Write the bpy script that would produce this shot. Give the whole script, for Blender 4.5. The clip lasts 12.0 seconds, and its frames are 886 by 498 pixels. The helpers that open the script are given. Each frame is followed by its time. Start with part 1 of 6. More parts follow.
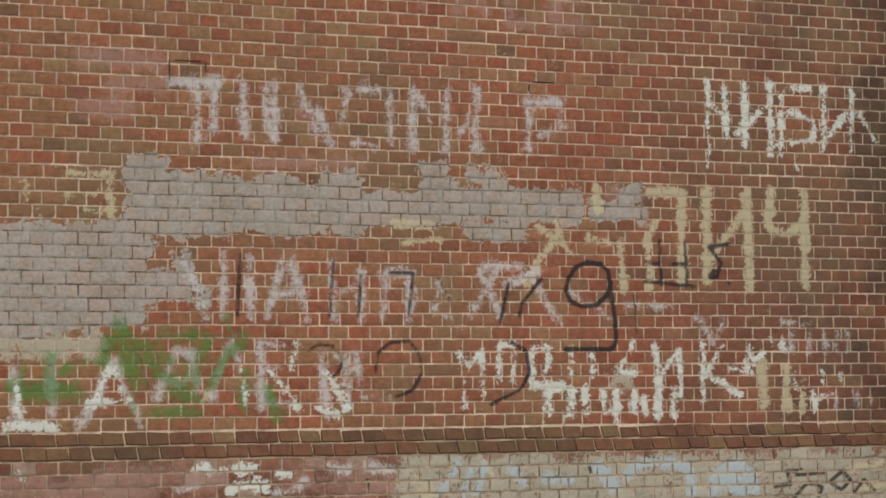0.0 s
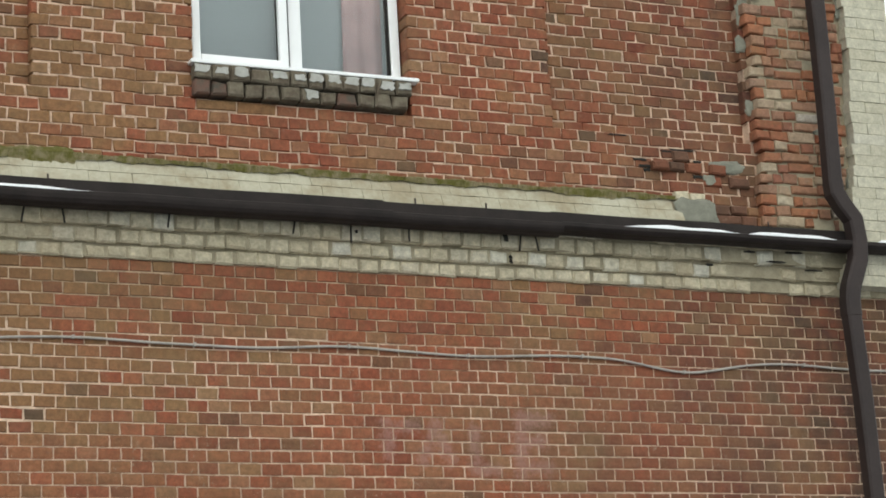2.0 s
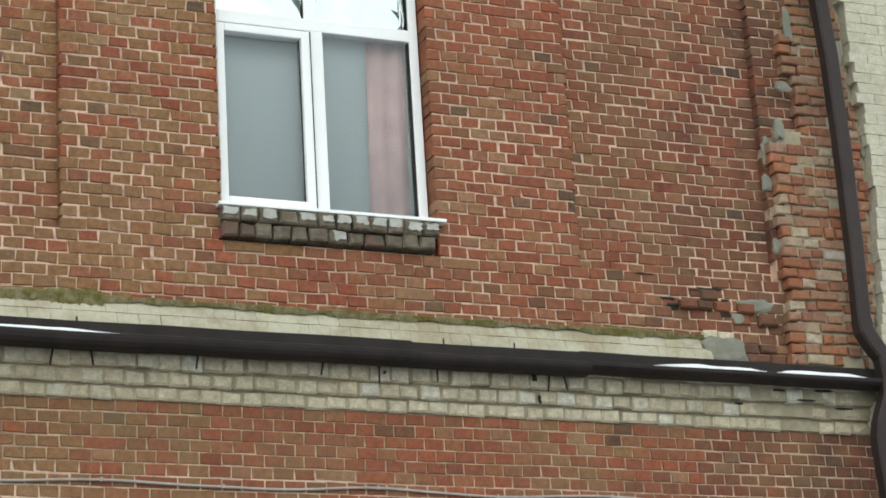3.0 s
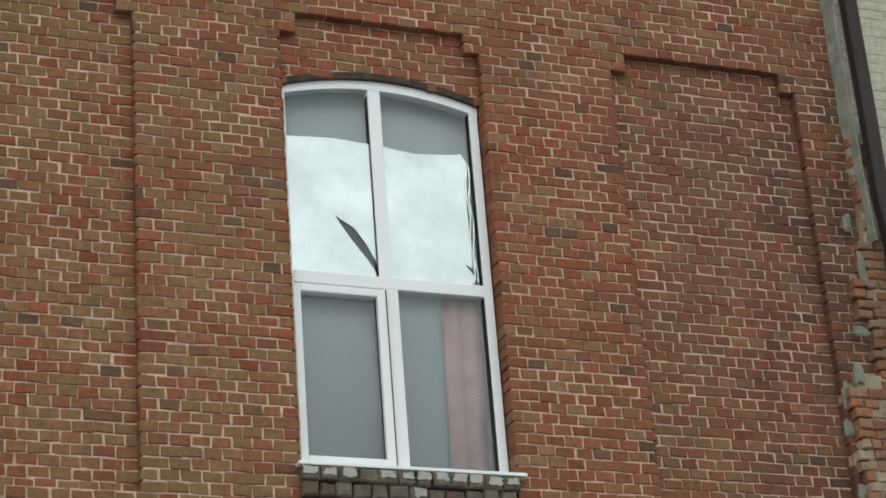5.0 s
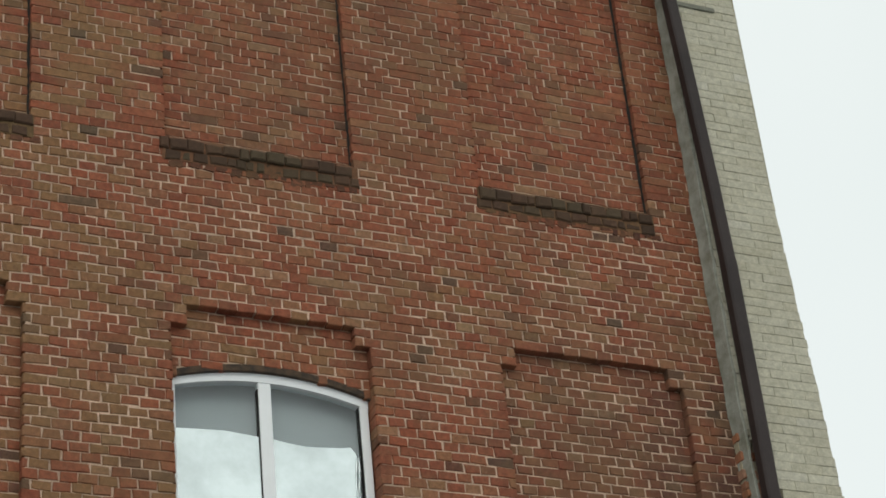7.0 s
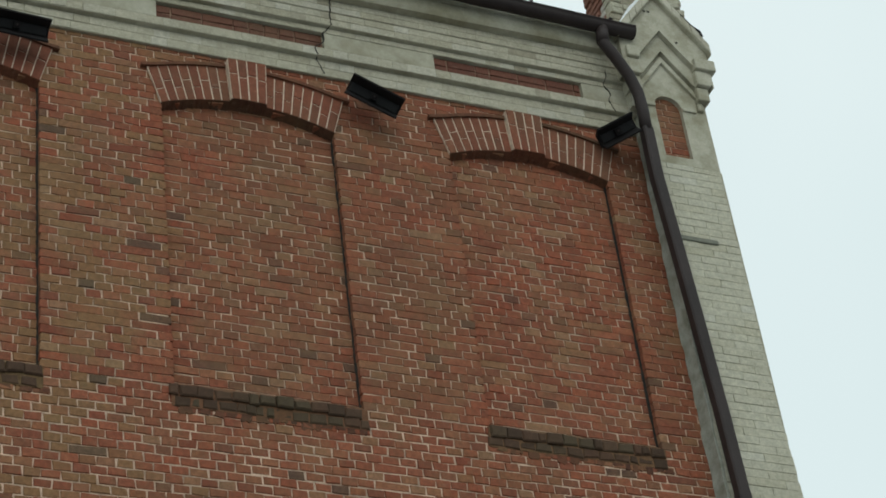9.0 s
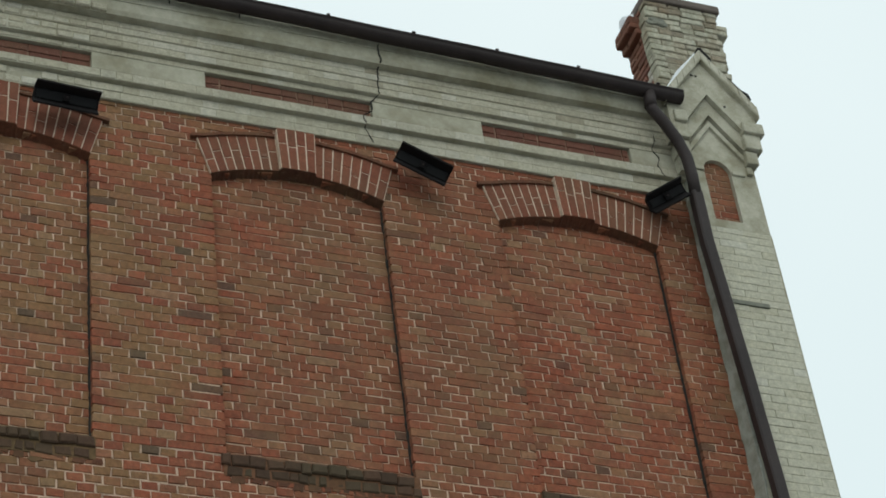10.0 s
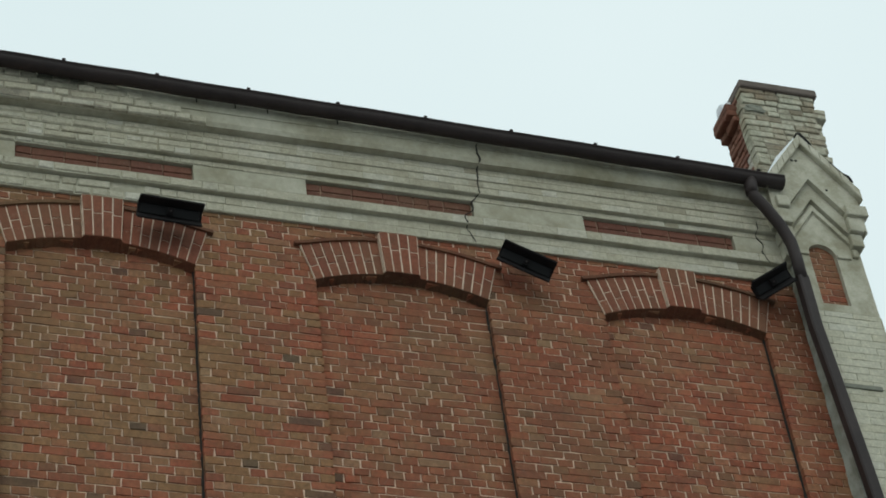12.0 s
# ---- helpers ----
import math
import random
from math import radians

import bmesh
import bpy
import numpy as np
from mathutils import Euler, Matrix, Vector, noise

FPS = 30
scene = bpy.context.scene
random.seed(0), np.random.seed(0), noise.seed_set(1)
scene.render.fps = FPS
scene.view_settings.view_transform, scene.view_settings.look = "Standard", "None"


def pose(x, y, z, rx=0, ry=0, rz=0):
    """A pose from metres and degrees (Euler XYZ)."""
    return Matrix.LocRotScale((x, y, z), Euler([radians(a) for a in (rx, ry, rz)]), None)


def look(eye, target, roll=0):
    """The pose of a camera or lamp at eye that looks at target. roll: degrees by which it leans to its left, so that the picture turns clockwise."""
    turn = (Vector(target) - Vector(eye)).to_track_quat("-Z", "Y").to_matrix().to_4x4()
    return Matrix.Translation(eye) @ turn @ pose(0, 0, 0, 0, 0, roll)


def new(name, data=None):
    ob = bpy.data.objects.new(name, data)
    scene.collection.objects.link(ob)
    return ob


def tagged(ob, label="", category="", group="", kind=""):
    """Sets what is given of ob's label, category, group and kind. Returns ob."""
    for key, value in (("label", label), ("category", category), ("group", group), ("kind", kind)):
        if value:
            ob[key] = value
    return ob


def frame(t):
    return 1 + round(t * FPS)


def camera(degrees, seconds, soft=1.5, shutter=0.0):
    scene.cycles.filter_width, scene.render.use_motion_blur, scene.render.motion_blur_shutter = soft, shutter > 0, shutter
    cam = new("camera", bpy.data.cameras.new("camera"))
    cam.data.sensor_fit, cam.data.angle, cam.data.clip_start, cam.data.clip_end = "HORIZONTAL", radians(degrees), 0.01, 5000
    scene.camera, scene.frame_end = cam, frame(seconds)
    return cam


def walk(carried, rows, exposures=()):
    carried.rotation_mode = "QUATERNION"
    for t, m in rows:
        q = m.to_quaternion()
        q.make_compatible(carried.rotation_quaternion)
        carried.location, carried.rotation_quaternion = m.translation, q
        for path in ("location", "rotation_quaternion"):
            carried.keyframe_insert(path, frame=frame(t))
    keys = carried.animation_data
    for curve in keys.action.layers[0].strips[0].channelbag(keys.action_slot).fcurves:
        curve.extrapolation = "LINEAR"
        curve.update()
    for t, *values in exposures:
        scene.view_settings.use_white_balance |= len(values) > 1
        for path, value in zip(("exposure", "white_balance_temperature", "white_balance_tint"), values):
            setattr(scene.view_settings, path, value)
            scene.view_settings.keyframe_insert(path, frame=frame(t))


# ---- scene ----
LENS = 21.90
cam = camera(LENS, 12.0, soft=1.78)
EYE = 1.6      # the eye's height over the ground
WALL = 12.5    # the wall's face, metres ahead of the eye
# seconds, the aimed point of the wall (x, z), lean to the left
PATH = [
(0.0, 5.313, 2.586, -0.69),
    (0.5, 5.496, 3.256, -1.39),
    (1.0, 5.555, 4.048, -2.34),
    (1.5, 5.580, 4.756, -2.78),
    (2.0, 5.638, 5.350, -3.47),
    (2.5, 5.635, 5.868, -3.48),
    (3.0, 5.506, 6.260, -3.67),
    (3.2, 5.456, 6.384, -3.73),
    (4.8, 5.092, 7.804, -4.46),
    (5.0, 5.095, 7.989, -4.62),
    (5.5, 5.163, 8.535, -4.40),
    (6.0, 5.486, 9.207, -5.40),
    (6.5, 5.843, 9.823, -5.72),
    (7.0, 6.111, 10.419, -6.16),
    (7.2, 6.222, 10.714, -6.37),
    (8.8, 6.386, 12.486, -8.33),
    (9.0, 6.284, 12.663, -8.14),
    (9.5, 6.073, 13.044, -8.18),
    (10.0, 5.933, 13.281, -8.01),
    (10.5, 5.890, 13.495, -7.89),
    (11.0, 5.857, 13.879, -8.15),
    (11.5, 5.638, 14.170, -8.45),
    (12.0, 5.150, 14.202, -8.54),
]
walk(cam, [(t, look((0, 0, EYE), (x, WALL, z), lean)) for t, x, z, lean in PATH],
     exposures=[(0.0, 0.32, 6700, 11), (1.0, 0.32, 6750, 11), (3.0, 0.50, 6450, 9), (5.0, 0.0, 6450, 9), (5.5, -0.13, 6500, 9), (7.0, -0.16, 6650, 10), (9.0, -0.26, 6250, 4), (10.0, -0.19, 6250, 5), (11.0, -0.11, 6300, 6), (12.0, -0.26, 6170, 3)])

# ---------------------------------------------------------------- light
world = bpy.data.worlds.new("world")
scene.world = world
world.use_nodes = True
SUN_EL, SUN_AZ = 48.0, 195.0


def build_world():
    nt = world.node_tree
    bg = nt.nodes["Background"]
    sky = nt.nodes.new("ShaderNodeTexSky")
    sky.sky_type = "NISHITA"
    sky.sun_disc = False
    sky.sun_elevation, sky.sun_rotation = radians(SUN_EL), radians(SUN_AZ)
    sky.dust_density, sky.air_density = 4.0, 1.0
    co = nt.nodes.new("ShaderNodeTexCoord")
    clouds = nt.nodes.new("ShaderNodeTexNoise")
    clouds.inputs["Scale"].default_value = 2.2
    clouds.inputs["Detail"].default_value = 4
    nt.links.new(co.outputs["Generated"], clouds.inputs["Vector"])
    ramp = nt.nodes.new("ShaderNodeValToRGB")
    ramp.color_ramp.elements[0].position, ramp.color_ramp.elements[1].position = 0.3, 0.75
    ramp.color_ramp.elements[0].color = (6.9, 7.6, 7.55, 1)
    ramp.color_ramp.elements[1].color = (7.8, 8.3, 8.2, 1)
    nt.links.new(clouds.outputs["Fac"], ramp.inputs["Fac"])
    mix = nt.nodes.new("ShaderNodeMix")
    mix.data_type = "RGBA"
    mix.inputs[0].default_value = 0.9
    nt.links.new(sky.outputs[0], mix.inputs[6])
    nt.links.new(ramp.outputs[0], mix.inputs[7])
    nt.links.new(mix.outputs[2], bg.inputs["Color"])
    bg.inputs["Strength"].default_value = 0.138


build_world()
sun_data = bpy.data.lights.new("sun", "SUN")
sun_data.energy, sun_data.angle, sun_data.color = 0.35, radians(25), (1.0, 0.97, 0.92)
sun = new("sun", sun_data)
sun.matrix_world = look((-8, -20, 30), (4, 12.5, 8))


# ---------------------------------------------------------------- materials
def material(name, rough=0.85, metal=0.0):
    m = bpy.data.materials.new(name)
    m.use_nodes = True
    b = m.node_tree.nodes["Principled BSDF"]
    b.inputs["Roughness"].default_value = rough
    b.inputs["Metallic"].default_value = metal
    b.inputs["Specular IOR Level"].default_value = 0.3
    return m, m.node_tree, b


def node(nt, kind, **values):
    n = nt.nodes.new(kind)
    for k, v in values.items():
        n.inputs[k].default_value = v
    return n


def noise_tex(nt, co, scale, detail=4.0, rough=0.6):
    n = node(nt, "ShaderNodeTexNoise", Scale=scale, Detail=detail, Roughness=rough)
    nt.links.new(co, n.inputs["Vector"])
    return n.outputs["Fac"]


def ramp_of(nt, fac, stops, interp="LINEAR"):
    r = nt.nodes.new("ShaderNodeValToRGB")
    r.color_ramp.interpolation = interp
    el = r.color_ramp.elements
    while len(el) < len(stops):
        el.new(0.5)
    for e, (p, c) in zip(el, stops):
        e.position = p
        e.color = (*c, 1) if len(c) == 3 else (c[0], c[0], c[0], 1)
    nt.links.new(fac, r.inputs["Fac"])
    return r.outputs["Color"]


def mixed(nt, fac, a, b, mode="MIX"):
    m = nt.nodes.new("ShaderNodeMix")
    m.data_type, m.blend_type = "RGBA", mode
    for sock, v in ((m.inputs[0], fac), (m.inputs[6], a), (m.inputs[7], b)):
        if isinstance(v, bpy.types.NodeSocket):
            nt.links.new(v, sock)
        elif isinstance(v, tuple):
            sock.default_value = (*v, 1)
        else:
            sock.default_value = v
    return m.outputs[2]


def maths(nt, op, a, b=0.0, c=0.0):
    m = nt.nodes.new("ShaderNodeMath")
    m.operation = op
    m.use_clamp = op in ("MULTIPLY_ADD",)
    for s, v in zip(m.inputs, (a, b, c)):
        if isinstance(v, bpy.types.NodeSocket):
            nt.links.new(v, s)
        else:
            s.default_value = v
    return m.outputs[0]


def place_of(nt):
    return nt.nodes.new("ShaderNodeNewGeometry").outputs["Position"]


def bump(nt, b, height, strength=0.4, dist=0.01):
    n = node(nt, "ShaderNodeBump", Strength=strength, Distance=dist)
    nt.links.new(height, n.inputs["Height"])
    nt.links.new(n.outputs[0], b.inputs["Normal"])


PAINT_LAYERS = (("paint_a", ("pink", "pale", "grey")), ("paint_b", ("cream", "faded", "blue")), ("paint_c", ("green", "white", "black")))
PAINTS = {  # layer: colour of the paint on the wall
    "grey": (0.355, 0.305, 0.27), "white": (0.60, 0.60, 0.54), "cream": (0.48, 0.40, 0.26), "green": (0.055, 0.17, 0.03),
    "black": (0.012, 0.010, 0.012), "faded": (0.52, 0.47, 0.46), "pink": (0.36, 0.20, 0.17), "pale": (0.44, 0.41, 0.32), "blue": (0.37, 0.42, 0.445)}
WORN = {"grey": 1.7, "white": 2.0, "cream": 1.9, "green": 3.2, "black": 0.25, "faded": 2.5, "pink": 3.4, "pale": 4.5, "blue": 1.8}
SOFT = {"green": 0.4, "pink": 0.5, "faded": 0.35, "blue": 0.16, "pale": 0.3, "grey": 0.06}
COVER = {"grey": 0.93, "white": 0.88, "cream": 0.80, "green": 0.72, "black": 0.9, "faded": 0.78, "pink": 0.52, "pale": 0.66, "blue": 0.85}


def add_paint(nt, co, colour, joint=False):
    """Layers of wall paint, from the distances stored on the mesh, worn off by grain."""
    fine = noise_tex(nt, co, 55.0, 5.0, 0.7)
    coarse = noise_tex(nt, co, 9.0, 3.0, 0.6)
    wear = maths(nt, "SUBTRACT", maths(nt, "ADD", maths(nt, "MULTIPLY", fine, 0.62), maths(nt, "MULTIPLY", coarse, 0.38)), 0.5)
    for attr, layers in PAINT_LAYERS:
        a = nt.nodes.new("ShaderNodeAttribute")
        a.attribute_name = attr
        sep = nt.nodes.new("ShaderNodeSeparateColor")
        nt.links.new(a.outputs["Color"], sep.inputs[0])
        for i, layer in enumerate(layers):
            # stored 0.5 at the stroke's edge; the grain eats into it
            e = maths(nt, "ADD", sep.outputs[i], maths(nt, "MULTIPLY", wear, WORN[layer]))
            m = nt.nodes.new("ShaderNodeMapRange")
            soft = SOFT.get(layer, 0.10)
            m.inputs["From Min"].default_value = 0.5 + (0.10 if joint and layer not in ("grey", "black") else 0.0)
            m.inputs["From Max"].default_value = m.inputs["From Min"].default_value + soft
            nt.links.new(e, m.inputs["Value"])
            tone = PAINTS[layer]
            if layer == "grey":
                first, other = ((0.29, 0.25, 0.22), (0.10, 0.08, 0.07)) if joint else (tone, (0.37, 0.285, 0.235))
                tone = mixed(nt, ramp_of(nt, coarse, [(0.42, (0.0,)), (0.58, (1.0,))]), first, other)
                stain = ramp_of(nt, noise_tex(nt, co, 4.2, 6.0, 0.75), [(0.46, (0.0,)), (0.66, (0.5,))])
                tone = mixed(nt, stain, tone, (0.22, 0.185, 0.13))
                tone = mixed(nt, 0.6, tone, ramp_of(nt, fine, [(0.3, (0.65,)), (0.7, (1.3,))]), "MULTIPLY")
            colour = mixed(nt, maths(nt, "MULTIPLY", m.outputs[0], COVER[layer]), colour, tone)
    return colour


BRICK_STOPS = [(0.0, (0.175, 0.054, 0.029)), (0.14, (0.285, 0.092, 0.044)), (0.28, (0.20, 0.068, 0.037)), (0.42, (0.30, 0.108, 0.054)), (0.55, (0.22, 0.076, 0.040)),
               (0.68, (0.265, 0.090, 0.046)), (0.78, (0.18, 0.070, 0.040)), (0.88, (0.28, 0.125, 0.062)), (0.95, (0.25, 0.145, 0.070)), (0.985, (0.17, 0.075, 0.042)), (1.0, (0.125, 0.068, 0.036))]
BRICK_STOPS = [(p, tuple(v * 0.85 + m * 0.15 for v, m in zip(c, (0.236, 0.078, 0.042)))) for p, c in [(p, (r * 1.02, g * 0.93, b * 0.96)) for p, (r, g, b) in BRICK_STOPS]]
WHITE_STOPS = [(0.0, (0.42, 0.385, 0.29)), (0.4, (0.46, 0.425, 0.325)), (0.7, (0.39, 0.355, 0.26)), (0.92, (0.52, 0.49, 0.40)), (1.0, (0.31, 0.275, 0.195))]
ROUGH_STOPS = [(0.0, (0.26, 0.085, 0.045)), (0.2, (0.33, 0.135, 0.07)), (0.4, (0.24, 0.095, 0.062)), (0.55, (0.34, 0.19, 0.12)), (0.7, (0.25, 0.125, 0.085)), (0.82, (0.36, 0.26, 0.18)), (0.92, (0.42, 0.35, 0.25)), (0.97, (0.52, 0.49, 0.41)), (1.0, (0.15, 0.07, 0.05))]


def brick_material(name, stops, solo=False, painted=False, dirt=0.55, dirt_colour=(0.15, 0.105, 0.055), lime=0.25, soot=False, mottle=0.0, aged=0.0):
    m, nt, b = material(name, 0.9)
    co = place_of(nt)
    if solo:
        rnd = nt.nodes.new("ShaderNodeObjectInfo").outputs["Random"]
    else:
        rnd = nt.nodes.new("ShaderNodeNewGeometry").outputs["Random Per Island"]
    colour = ramp_of(nt, rnd, stops)
    if aged:
        # single bricks burnt dark, fired pale, or gone olive; the olive ones gather in patches
        region = maths(nt, "MULTIPLY", maths(nt, "SUBTRACT", noise_tex(nt, co, 0.55, 2.0), 0.5), 1.7)
        where = nt.nodes.new("ShaderNodeSeparateXYZ")
        nt.links.new(co, where.inputs[0])
        older = nt.nodes.new("ShaderNodeMapRange")     # the weather side of the front
        older.inputs["From Min"].default_value, older.inputs["From Max"].default_value = 5.6, 3.4
        older.inputs["To Min"].default_value, older.inputs["To Max"].default_value = -0.36, 0.25
        nt.links.new(where.outputs[0], older.inputs["Value"])
        upper = nt.nodes.new("ShaderNodeMapRange")
        upper.inputs["From Min"].default_value, upper.inputs["From Max"].default_value = 9.8, 11.2
        upper.inputs["To Min"].default_value, upper.inputs["To Max"].default_value = 0.0, -0.16
        nt.links.new(where.outputs[2], upper.inputs["Value"])
        region = maths(nt, "ADD", region, maths(nt, "ADD", older.outputs[0], upper.outputs[0]))
        olive = maths(nt, "ADD", maths(nt, "FRACT", maths(nt, "MULTIPLY", rnd, 37.7)), region)
        colour = mixed(nt, ramp_of(nt, olive, [(0.60, (0.0,)), (0.82, (aged,))]), colour, (0.225, 0.132, 0.060))
        pale = maths(nt, "FRACT", maths(nt, "MULTIPLY", rnd, 91.3))
        colour = mixed(nt, ramp_of(nt, pale, [(0.90, (0.0,)), (0.97, (aged * 0.75,))]), colour, (0.30, 0.19, 0.105))
        burnt = maths(nt, "FRACT", maths(nt, "MULTIPLY", rnd, 53.1))
        colour = mixed(nt, ramp_of(nt, burnt, [(0.955, (0.0,)), (0.99, (aged,))]), colour, (0.066, 0.050, 0.036))
    grain = noise_tex(nt, co, 70.0, 6.0, 0.7)
    colour = mixed(nt, 0.5, colour, ramp_of(nt, grain, [(0.25, (0.55,)), (0.75, (1.45,))]), "MULTIPLY")
    blotch = noise_tex(nt, co, 24.0, 3.0, 0.6)
    colour = mixed(nt, 0.55, colour, ramp_of(nt, blotch, [(0.3, (0.55 if mottle else 0.72,)), (0.7, (1.45 if mottle else 1.25,))]), "MULTIPLY")
    if soot:
        sep = nt.nodes.new("ShaderNodeSeparateXYZ")
        nt.links.new(co, sep.inputs[0])
        near = nt.nodes.new("ShaderNodeMapRange")
        near.inputs["From Min"].default_value, near.inputs["From Max"].default_value = 6.0, 8.4
        nt.links.new(sep.outputs[0], near.inputs["Value"])
        under = nt.nodes.new("ShaderNodeMapRange")     # the soot ends below the upper storey
        under.inputs["From Min"].default_value, under.inputs["From Max"].default_value = 10.4, 9.2
        nt.links.new(sep.outputs[2], under.inputs["Value"])
        black = maths(nt, "MULTIPLY", maths(nt, "MULTIPLY", near.outputs[0], under.outputs[0]), ramp_of(nt, noise_tex(nt, co, 3.0, 4.0, 0.7), [(0.34, (0.1,)), (0.56, (0.78,))]))
        colour = mixed(nt, black, colour, (0.045, 0.034, 0.028))
    big = noise_tex(nt, co, 0.9, 5.0, 0.65)
    patch = ramp_of(nt, big, [(0.46, (0.0,)), (0.68, (dirt,))])
    colour = mixed(nt, patch, colour, dirt_colour)
    ochre = noise_tex(nt, co, 2.7, 6.0, 0.75)
    colour = mixed(nt, ramp_of(nt, ochre, [(0.48, (0.0,)), (0.70, (mottle,))]), colour, (0.285, 0.165, 0.08))
    smear = noise_tex(nt, co, 6.5, 5.0, 0.8)
    colour = mixed(nt, ramp_of(nt, smear, [(0.50, (0.0,)), (0.72, (mottle * 0.8,))]), colour, (0.17, 0.125, 0.062))
    spots = noise_tex(nt, co, 14.0, 4.0, 0.7)
    colour = mixed(nt, ramp_of(nt, spots, [(0.60, (0.0,)), (0.74, (lime,))]), colour, (0.36, 0.27, 0.20))
    if painted:
        colour = add_paint(nt, co, colour)
    nt.links.new(colour, b.inputs["Base Color"])
    bump(nt, b, maths(nt, "ADD", grain, spots), 0.5, 0.006)
    return m


def mortar_material(name, tone, painted=False, dark=0.6):
    m, nt, b = material(name, 0.95)
    co = place_of(nt)
    big = noise_tex(nt, co, 1.3, 5.0, 0.65)
    fine = noise_tex(nt, co, 60.0, 5.0, 0.7)
    mid = noise_tex(nt, co, 7.0, 5.0, 0.75)
    colour = mixed(nt, ramp_of(nt, big, [(0.4, (0.0,)), (0.7, (dark,))]), tone, tuple(c * 0.45 for c in tone))
    colour = mixed(nt, ramp_of(nt, mid, [(0.46, (0.0,)), (0.62, (dark,))]), colour, tuple(c * 0.32 for c in tone))
    colour = mixed(nt, 0.6, colour, ramp_of(nt, fine, [(0.25, (0.6,)), (0.75, (1.3,))]), "MULTIPLY")
    if painted:
        colour = add_paint(nt, co, colour, True)
    nt.links.new(colour, b.inputs["Base Color"])
    bump(nt, b, fine, 0.6, 0.01)
    return m


def plain_material(name, colour, rough=0.6, metal=0.0, vary=0.25, scale=6.0, second=None, relief=0.2, stops=(0.4, 0.65), grain=0.35):
    m, nt, b = material(name, rough, metal)
    co = place_of(nt)
    n = noise_tex(nt, co, scale, 6.0, 0.65)
    f = noise_tex(nt, co, scale * 14, 4.0, 0.65)
    second = second or tuple(c * (1 - vary) for c in colour)
    c = mixed(nt, ramp_of(nt, n, [(stops[0], (0.0,)), (stops[1], (1.0,))]), colour, second)
    c = mixed(nt, grain, c, ramp_of(nt, f, [(0.3, (0.7,)), (0.7, (1.25,))]), "MULTIPLY")
    nt.links.new(c, b.inputs["Base Color"])
    bump(nt, b, f, relief, 0.005)
    return m


M_BRICK = brick_material("red_brick", BRICK_STOPS, soot=True, mottle=0.4, dirt=0.5, dirt_colour=(0.150, 0.088, 0.045), aged=0.75)
M_BRICK_SOLO = brick_material("red_brick_single", BRICK_STOPS, solo=True, mottle=0.4, aged=0.7)
M_PAINTED = brick_material("red_brick_with_wall_paint", BRICK_STOPS, painted=True, soot=True, mottle=0.3, aged=0.38)
M_PLINTH = brick_material("plinth_brick", [(0.0, (0.13, 0.05, 0.03)), (0.4, (0.22, 0.085, 0.055)), (0.7, (0.25, 0.12, 0.085)), (1.0, (0.33, 0.22, 0.17))], painted=True, mottle=0.3, lime=0.75)
M_SLOPE = brick_material("dirty_and_shaded_brick", [(0.0, (0.072, 0.03, 0.019)), (0.35, (0.144, 0.054, 0.029)), (0.6, (0.108, 0.045, 0.026)), (0.85, (0.158, 0.072, 0.037)), (1.0, (0.137, 0.086, 0.04))], solo=True, dirt=0.6, dirt_colour=(0.08, 0.06, 0.028), lime=0.2, mottle=0.2)
M_MORTAR = mortar_material("lime_mortar", (0.68, 0.485, 0.355))
M_STRING = plain_material("dirty_whitewash_joints", (0.41, 0.36, 0.255), 0.95, scale=4, second=(0.23, 0.20, 0.135), relief=0.8)
M_TOP = plain_material("stained_whitewash", (0.45, 0.425, 0.325), 0.9, scale=2.6, second=(0.32, 0.275, 0.185), relief=0.6, stops=(0.42, 0.62))
M_MORTAR_LOW = mortar_material("lime_mortar_ground_floor", (0.60, 0.435, 0.30))
M_MORTAR_PAINT = mortar_material("lime_mortar_with_wall_paint", (0.72, 0.53, 0.39), painted=True, dark=0.45)
M_MORTAR_DARK = mortar_material("old_grey_mortar", (0.38, 0.34, 0.26))
M_WHITE = brick_material("whitewashed_brick", WHITE_STOPS, dirt=0.35, dirt_colour=(0.22, 0.20, 0.14), lime=0.1)
M_WHITE_SOLO = brick_material("whitewashed_brick_single", [(0.0, (0.54, 0.48, 0.345)), (0.4, (0.58, 0.52, 0.38)), (0.7, (0.51, 0.45, 0.32)), (0.95, (0.60, 0.56, 0.44)), (1.0, (0.66, 0.65, 0.56))], solo=True, dirt=0.5, dirt_colour=(0.26, 0.225, 0.145), lime=0.15, mottle=0.22)
M_PIER_SOLO = brick_material("whitewashed_pier_brick_single", [(0.0, (0.50, 0.475, 0.37)), (0.5, (0.53, 0.505, 0.40)), (0.9, (0.48, 0.45, 0.34)), (1.0, (0.56, 0.54, 0.45))], solo=True, dirt=0.3, dirt_colour=(0.30, 0.27, 0.19), lime=0.05)
M_MOULD = brick_material("mouldy_whitewashed_brick", [(0.0, (0.10, 0.10, 0.07)), (0.5, (0.20, 0.19, 0.14)), (1.0, (0.33, 0.31, 0.23))], dirt=0.7, dirt_colour=(0.05, 0.05, 0.03), lime=0.1)
M_RENDER = plain_material("whitewashed_render", (0.46, 0.435, 0.34), 0.9, vary=0.3, scale=1.6, second=(0.27, 0.245, 0.165), stops=(0.38, 0.65))
